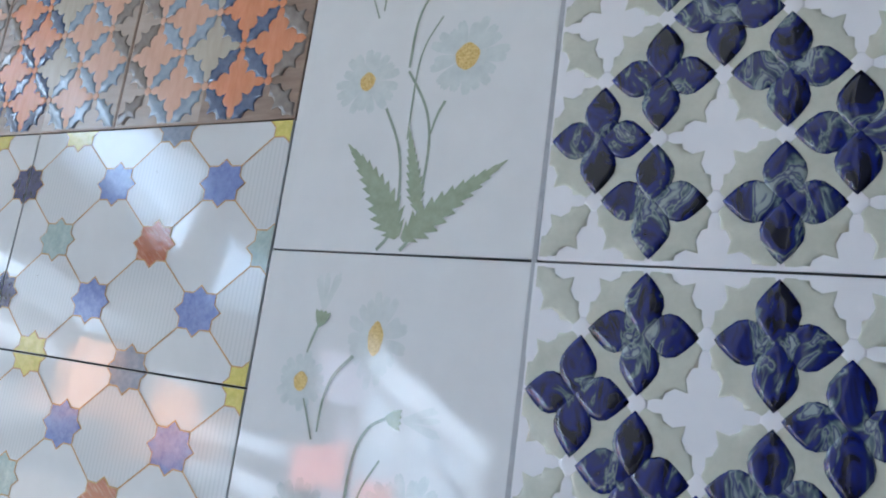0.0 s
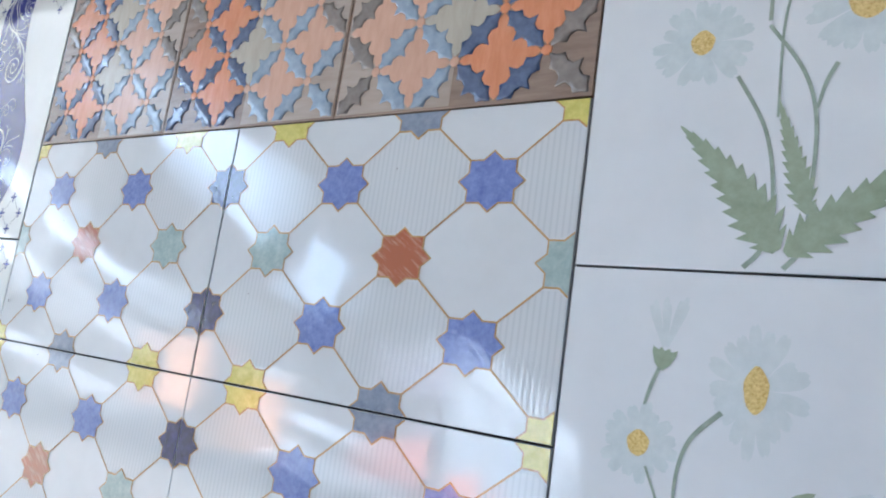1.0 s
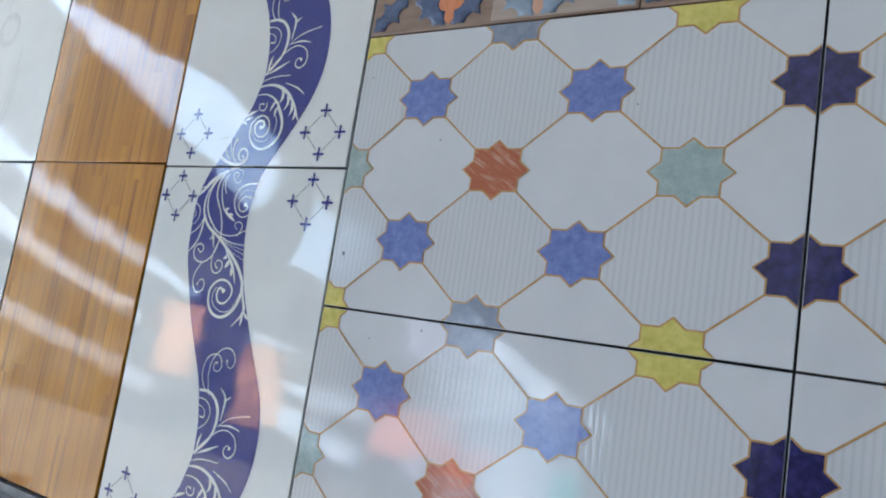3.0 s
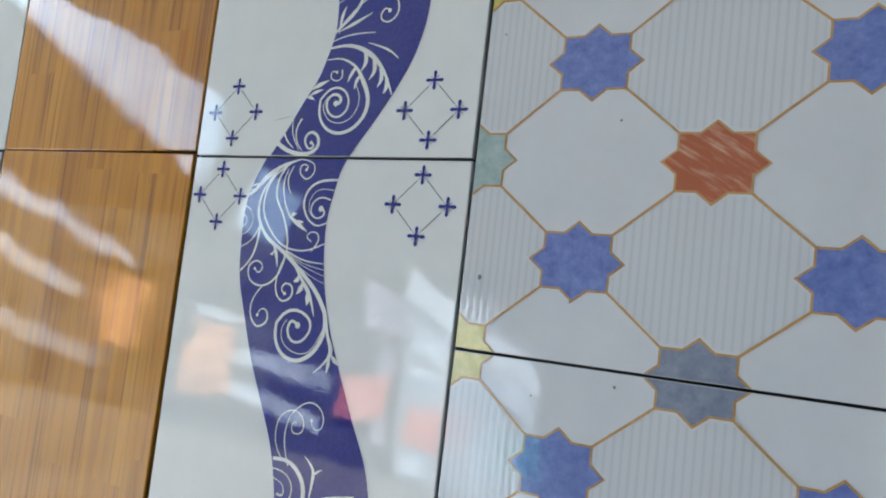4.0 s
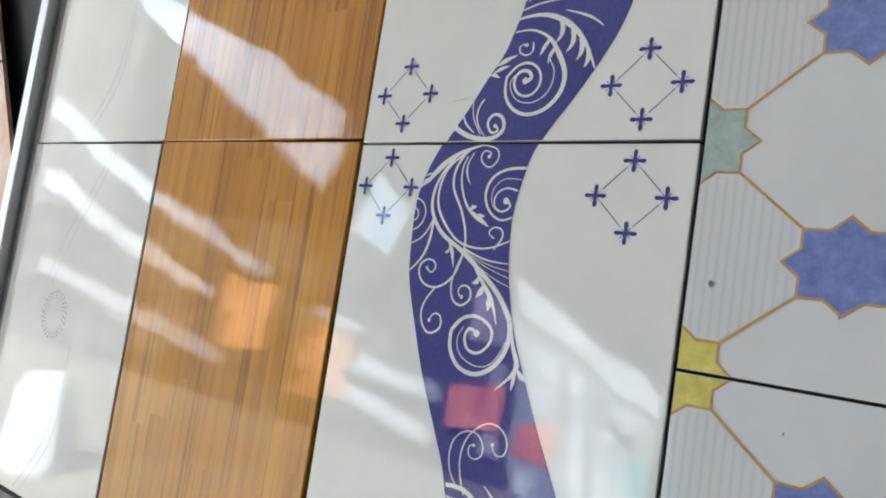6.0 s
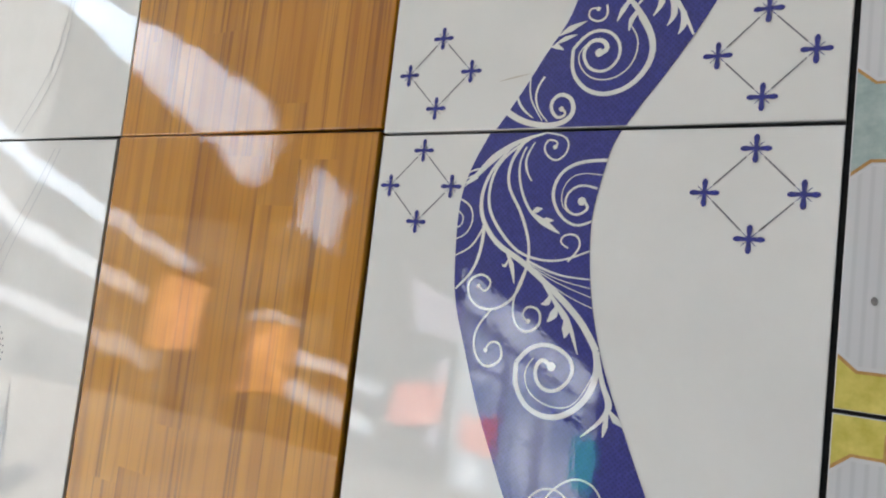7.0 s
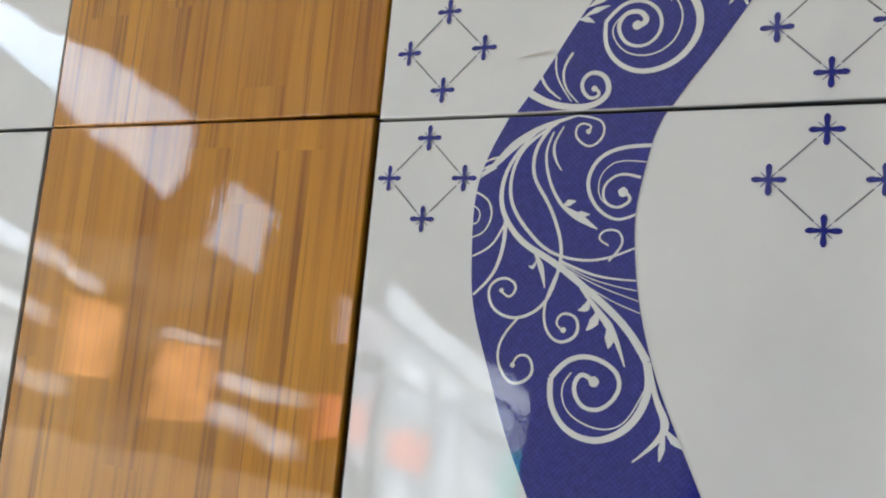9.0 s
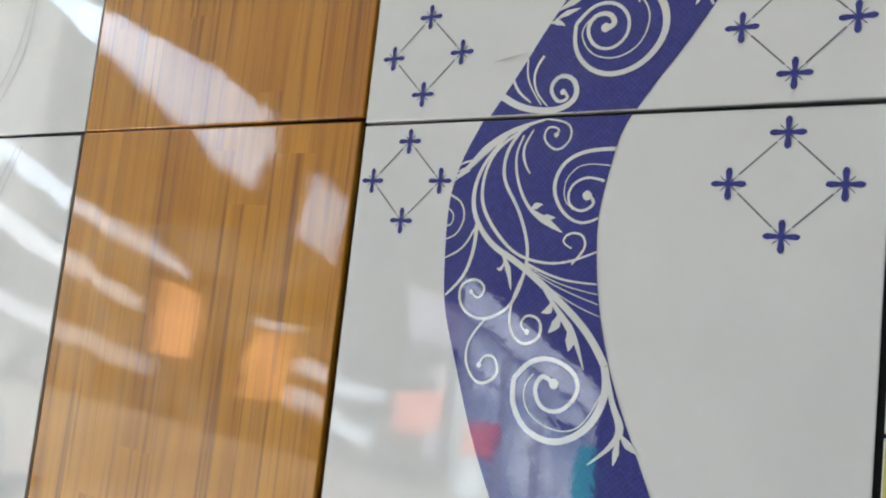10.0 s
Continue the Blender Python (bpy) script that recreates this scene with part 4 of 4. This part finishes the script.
def daisy_parts():
    out = []
    for n, (c, r, hub, count, sq, hubs) in enumerate((((0.090, 0.188), 0.040, 0.0075, 17, (1, 1), (0.0095, 0.0105)), ((0.206, 0.207), 0.046, 0.010, 19, (1, 1), (0.0135, 0.0145)),
                                                    ((0.148, 0.366), 0.047, 0.010, 17, (0.72, 1.05), (0.0085, 0.0165)), ((0.068, 0.316), 0.032, 0.006, 15, (0.95, 1), (0.0085, 0.0095)))):
        out.append(("petals", mesh_of("petals", daisy_petals(bmesh.new(), c, r, hub, count, sq, seed=n)), PETAL if n != 2 else PETAL_PALE, "pale grey-white daisy petals"))
        out.append(("flower_centre", mesh_of("flower_centre", disc(bmesh.new(), c, *hubs, -0.0005)), YOLK, "speckled yellow daisy centre"))
    for cup, tip, a0, a1 in (((0.082, 0.386), (0.080, 0.372), 66, 112), ((0.187, 0.294), (0.172, 0.294), -18, 24)):
        out.append(("petals", mesh_of("petals", daisy_petals(bmesh.new(), cup, 0.045, 0.004, 8, spread=(a0, a1), seed=9)), PETAL_PALE, "closed pale petals"))
        d = Vector((cup[0] - tip[0], cup[1] - tip[1])).normalized()
        s = Vector((-d.y, d.x))
        pts = [Vector(tip) + d * u + s * v for u, v in ((0, 0.0015), (0.005, 0.006), (0.012, 0.009), (0.017, 0.0095), (0.015, 0.005), (0.0175, 0.003), (0.015, 0.0), (0.0175, -0.003), (0.015, -0.005), (0.017, -0.0095), (0.012, -0.009), (0.005, -0.006), (0, -0.0015))]
        out.append(("bud_cup", mesh_of("bud_cup", flat(bmesh.new(), [(p.x, p.y) for p in pts], -0.0004)), LEAF, "green bud cup"))
    for base, tip, w, bend in (((0.155, 0.017), (0.078, 0.118), 0.027, -0.005), ((0.161, 0.015), (0.264, 0.096), 0.024, 0.002), ((0.174, 0.045), (0.150, 0.135), 0.014, 0.0)):
        out.append(("leaf", mesh_of("leaf", flat(bmesh.new(), serrated(base, tip, w, 11, bend), -0.0004)), LEAF, "toothed grey-green leaf"))
    for widths, pts in (((0.004, 0.003, 0.003), [(0.133, 0.004), (0.146, 0.022), (0.150, 0.060), (0.142, 0.110), (0.119, 0.156)]),
                        ((0.004, 0.003, 0.003), [(0.160, 0.004), (0.172, 0.022), (0.175, 0.060), (0.176, 0.115), (0.166, 0.155), (0.140, 0.196)]),
                        ((0.002, 0.003, 0.0035), [(0.176, 0.125), (0.181, 0.145), (0.188, 0.160)]),
                        ((0.002, 0.002, 0.002), [(0.150, 0.120), (0.150, 0.190), (0.156, 0.225), (0.172, 0.255)]),
                        ((0.003, 0.003, 0.002), [(0.079, 0.374), (0.074, 0.360), (0.070, 0.345)]),
                        ((0.004, 0.003, 0.002), [(0.126, 0.347), (0.106, 0.325), (0.098, 0.300), (0.097, 0.270)]),
                        ((0.003, 0.003, 0.003), [(0.174, 0.294), (0.157, 0.284), (0.146, 0.266), (0.141, 0.240), (0.140, 0.20)]),
                        ((0.002, 0.002, 0.002), [(0.075, 0.300), (0.084, 0.280), (0.092, 0.262)])):
        out.append(("stem", mesh_of("stem", ribbon(bmesh.new(), pts, widths, -0.0003)), LEAF_DARK, "thin grey-green stem"))
    return out


daisy_mesh = portrait(DAISY_GLAZE)
daisies = daisy_parts()
for z in (-0.3, 0.15):
    t = lay(daisy_mesh, DAISY_GLAZE, 0.9, z, "glossy white tile printed with daisies and green leaves")
    for k, (name, m, mat, label) in enumerate(daisies):
        part(name, m, mat, t, label, at=(0, -0.00001 * k, 0))

# ---- beside and below the board ----
thing("wall_panel", box(-1.5, -0.95, 0.035, 0.055, ZB - 0.5, ZB + 0.9, 0.002), BLACK, "black laminate panel beside the tile board", "panel")
bm = bmesh.new()
outline = ((-1.54, -0.35), (-0.90, -0.02), (-1.38, 0.75), (-1.99, 0.40))
near, back = ([bm.verts.new((x, y, ZB + z)) for x, z in outline] for y in (0.008, 0.0145))
bm.faces.new(near)
bm.faces.new(back[::-1])
for k in range(4):
    bm.faces.new((near[k], back[k], back[(k + 1) % 4], near[(k + 1) % 4]))
orange_tile = thing("leaning_tile", bm, TERRACOTTA, "salmon-orange marbled tile leaning beside the board", "tile")
part("joint_line", box(-1.62, -1.09, 0.0065, 0.009, ZB + 0.288, ZB + 0.2905), GROUT, orange_tile, "thin dark joint")
thing("lower_panel", box(-0.95, 1.55, -0.012, 0.055, 0.0, ZB - 0.345, 0.003), WARM_GLAZE, "glossy white panel below the tile board", "panel")


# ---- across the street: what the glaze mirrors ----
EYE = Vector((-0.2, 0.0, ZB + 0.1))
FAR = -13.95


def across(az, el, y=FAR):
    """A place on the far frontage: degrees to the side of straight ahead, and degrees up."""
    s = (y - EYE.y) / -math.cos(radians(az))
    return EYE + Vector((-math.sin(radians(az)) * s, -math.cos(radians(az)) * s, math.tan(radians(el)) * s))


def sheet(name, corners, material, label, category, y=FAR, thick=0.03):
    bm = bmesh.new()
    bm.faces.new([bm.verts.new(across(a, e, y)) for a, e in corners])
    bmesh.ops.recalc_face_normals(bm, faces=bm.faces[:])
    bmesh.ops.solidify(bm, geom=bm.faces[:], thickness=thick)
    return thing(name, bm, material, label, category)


def strip(name, a0, e0, a1, e1, thick, material, label, category, y=FAR):
    return sheet(name, [(a0, e0 - thick / 2), (a1, e1 - thick / 2), (a1, e1 + thick / 2), (a0, e0 + thick / 2)], material, label, category, y)


# Added houses: their tones set how bright the glaze's reflections are.
thing("house", box(-60, -25.5, -24, -14.02, -2.6, 16), PALE_FACADE, "pale house added to brighten the far-left reflections", "house")
thing("house", box(-25.48, -5.4, -24, -14.02, -2.6, 16), FACADE, "house across the street, its shade put into a dark grey", "house")
thing("house", box(-5.38, 16, -24, -14.02, -2.6, 16), DARK_FACADE, "dark house added across the street to dim the right side", "house")
# Added row, to lay a soft bright veil over the lower left tiles.
thing("shopfront", box(-42, -11.5, -14.03, -13.96, -2.6, 3.0), VEIL_WALL, "shopfront row added for the mottled veil in the glaze", "shopfront")
# Two sheets stand in for the gaps of bright sky in the glaze.
sheet("tarpaulin", [(63.5, 19.7), (56, 17.9), (51.3, 16.8), (45.2, 13.6), (45.0, 10.6), (46.3, 7.2), (49.6, 9.9), (53.8, 12.9), (57.2, 15.2), (62, 18.0), (63.5, 18.9)], SKY_SHEET, "bluish-white sheet standing in for a mirrored strip of sky", "tarpaulin", FAR - 0.05, 0.06)
sheet("banner", [(42.0, 9.6), (38.5, 7.1), (39.6, 2.7), (42.8, 4.3)], SKY_SHEET, "bluish-white sheet standing in for a mirrored scrap of sky", "banner")
# Strips added to give the bright streaks that cross the tiles.
sheet("sunshade", [(66, 10.3), (62, 7.3), (58.3, 5.0), (54, 3.0), (49.8, 0.7), (49.7, -0.2), (54, 1.8), (58.3, 3.7), (62, 5.9), (66, 8.9)], SILVER_SHEET, "pale strip added for a bright streak in the glaze", "sunshade")
sheet("sunshade", [(65.6, 5.4), (61.5, 2.7), (57, 0.3), (53.2, -1.6), (53.3, -2.7), (57, -1.0), (61.5, 1.3), (65.6, 4.0)], PALE_SHEET, "pale strip added for a bright streak in the glaze", "sunshade")
sheet("sunshade", [(65, -0.9), (59, -3.5), (51.8, -6.4), (51.8, -7.7), (59, -4.8), (65, -2.1)], DIM_SHEET, "grey strip added for a faint streak in the glaze", "sunshade")
sheet("signboard", [(52.0, -0.2), (48.6, -0.9), (49.0, -6.3), (52.2, -5.9)], ORANGE_SIGN, "sunlit orange shop signboard", "signboard")
sheet("signboard", [(45.0, -3.1), (41.6, -3.7), (41.6, -9.0), (45.8, -8.9)], ORANGE_SIGN, "sunlit orange shop signboard", "signboard")
strip("ledge", 45.2, -2.5, 41.4, -3.1, 0.8, PALE_SHEET, "pale ledge above an orange signboard", "ledge")
# More added strips, for the lower white streaks.
strip("ledge", 41.2, -5.9, 34.2, -7.6, 1.2, PATCHY_WHITE, "patchy white strip added for a bright streak in the glaze", "ledge")
strip("ledge", 41.5, -8.4, 34.6, -10.9, 1.4, PATCHY_WHITE, "patchy white strip added for a bright streak in the glaze", "ledge")
# Mauve pieces added for purplish patches of reflection.
sheet("awning", [(32.6, 1.6), (28.6, 0.2), (28.2, -3.0), (32.4, -2.5)], MAUVE_SHEET, "pale mauve sheet added for a purplish patch in the glaze", "awning")
strip("mauve_streak", 30.4, -8.0, 28.9, -8.2, 7.5, MAUVE_SHEET, "pale mauve strip added for a purplish streak in the glaze", "pipe")


def mirrored_blob(x, y, wide, deep, tall):
    """Stand-in for a bright blob of reflection: a lumpy dome standing on the street."""
    bm = bmesh.new()
    bmesh.ops.create_icosphere(bm, subdivisions=4, radius=1.0)
    for v in bm.verts:
        d = v.co.normalized()
        lump = 1 + 0.22 * noise.noise(d * 1.7 + Vector((3.1, 0.4, 1.2))) + 0.09 * noise.noise(d * 5.0) + 0.05 * noise.noise(d * 11.0)
        v.co = Vector((d.x * wide, d.y * deep, max(d.z, -0.05) * tall)) * lump
    for f in bm.faces:
        f.smooth = True
    thing("mirrored_blob", bm, PALE_SHEET, "lumpy pale dome standing in for a bright blob in the glaze", "heap", (x, y, -2.6))


# Added for the bright blob mirrored at the lower left.
mirrored_blob(-13.0, -6.4, 0.75, 0.6, 1.65)
# the whitewashed house: a bright eave over rows of pale window panes
sheet("whitewashed_house", [(28.6, 1.6), (18.2, -5.0), (16.9, -6.2), (16.9, -15.6), (27.8, -15.6)], HOUSE_WALL, "grey-blue wall of a whitewashed house across the street", "house", FAR + 0.02)
sheet("eave", [(28.8, 3.0), (18.4, -3.6), (16.8, -5.0), (16.9, -7.0), (28.3, 0.2)], PATCHY_WHITE, "sunlit whitewashed eave of the house across the street", "eave", FAR + 0.08)
for row, (top, tall) in enumerate(((-1.3, 2.6), (-5.0, 3.6), (-9.6, 4.6))):
    for a0, a1 in ((27.4, 24.9), (24.2, 21.6), (20.9, 18.0)):
        drop0, drop1 = ((28.0 - a) * (0.55 - 0.19 * row) for a in (a0, a1))
        sheet("shop_window", [(a0, top - drop0), (a1, top - drop1), (a1 + 0.1, top - tall - drop1), (a0 - 0.1, top - tall - drop0)], GLARE_BLUE, "shop window panel with pale blue glare in its colour", "window", FAR + 0.06)
sheet("signboard", [(33.4, -6.8), (29.0, -6.5), (29.2, -9.8), (33.4, -10.0)], RED_SIGN, "sunlit red shop signboard", "signboard", FAR + 0.10)
sheet("signboard", [(27.5, -8.8), (24.6, -8.9), (24.8, -11.8), (27.5, -11.2)], RED_SIGN, "sunlit red shop signboard", "signboard", FAR + 0.10)
strip("shutter", 18.5, -11.6, 16.9, -11.6, 3.6, TEAL, "teal painted metal window shutter", "shutter", FAR + 0.10)
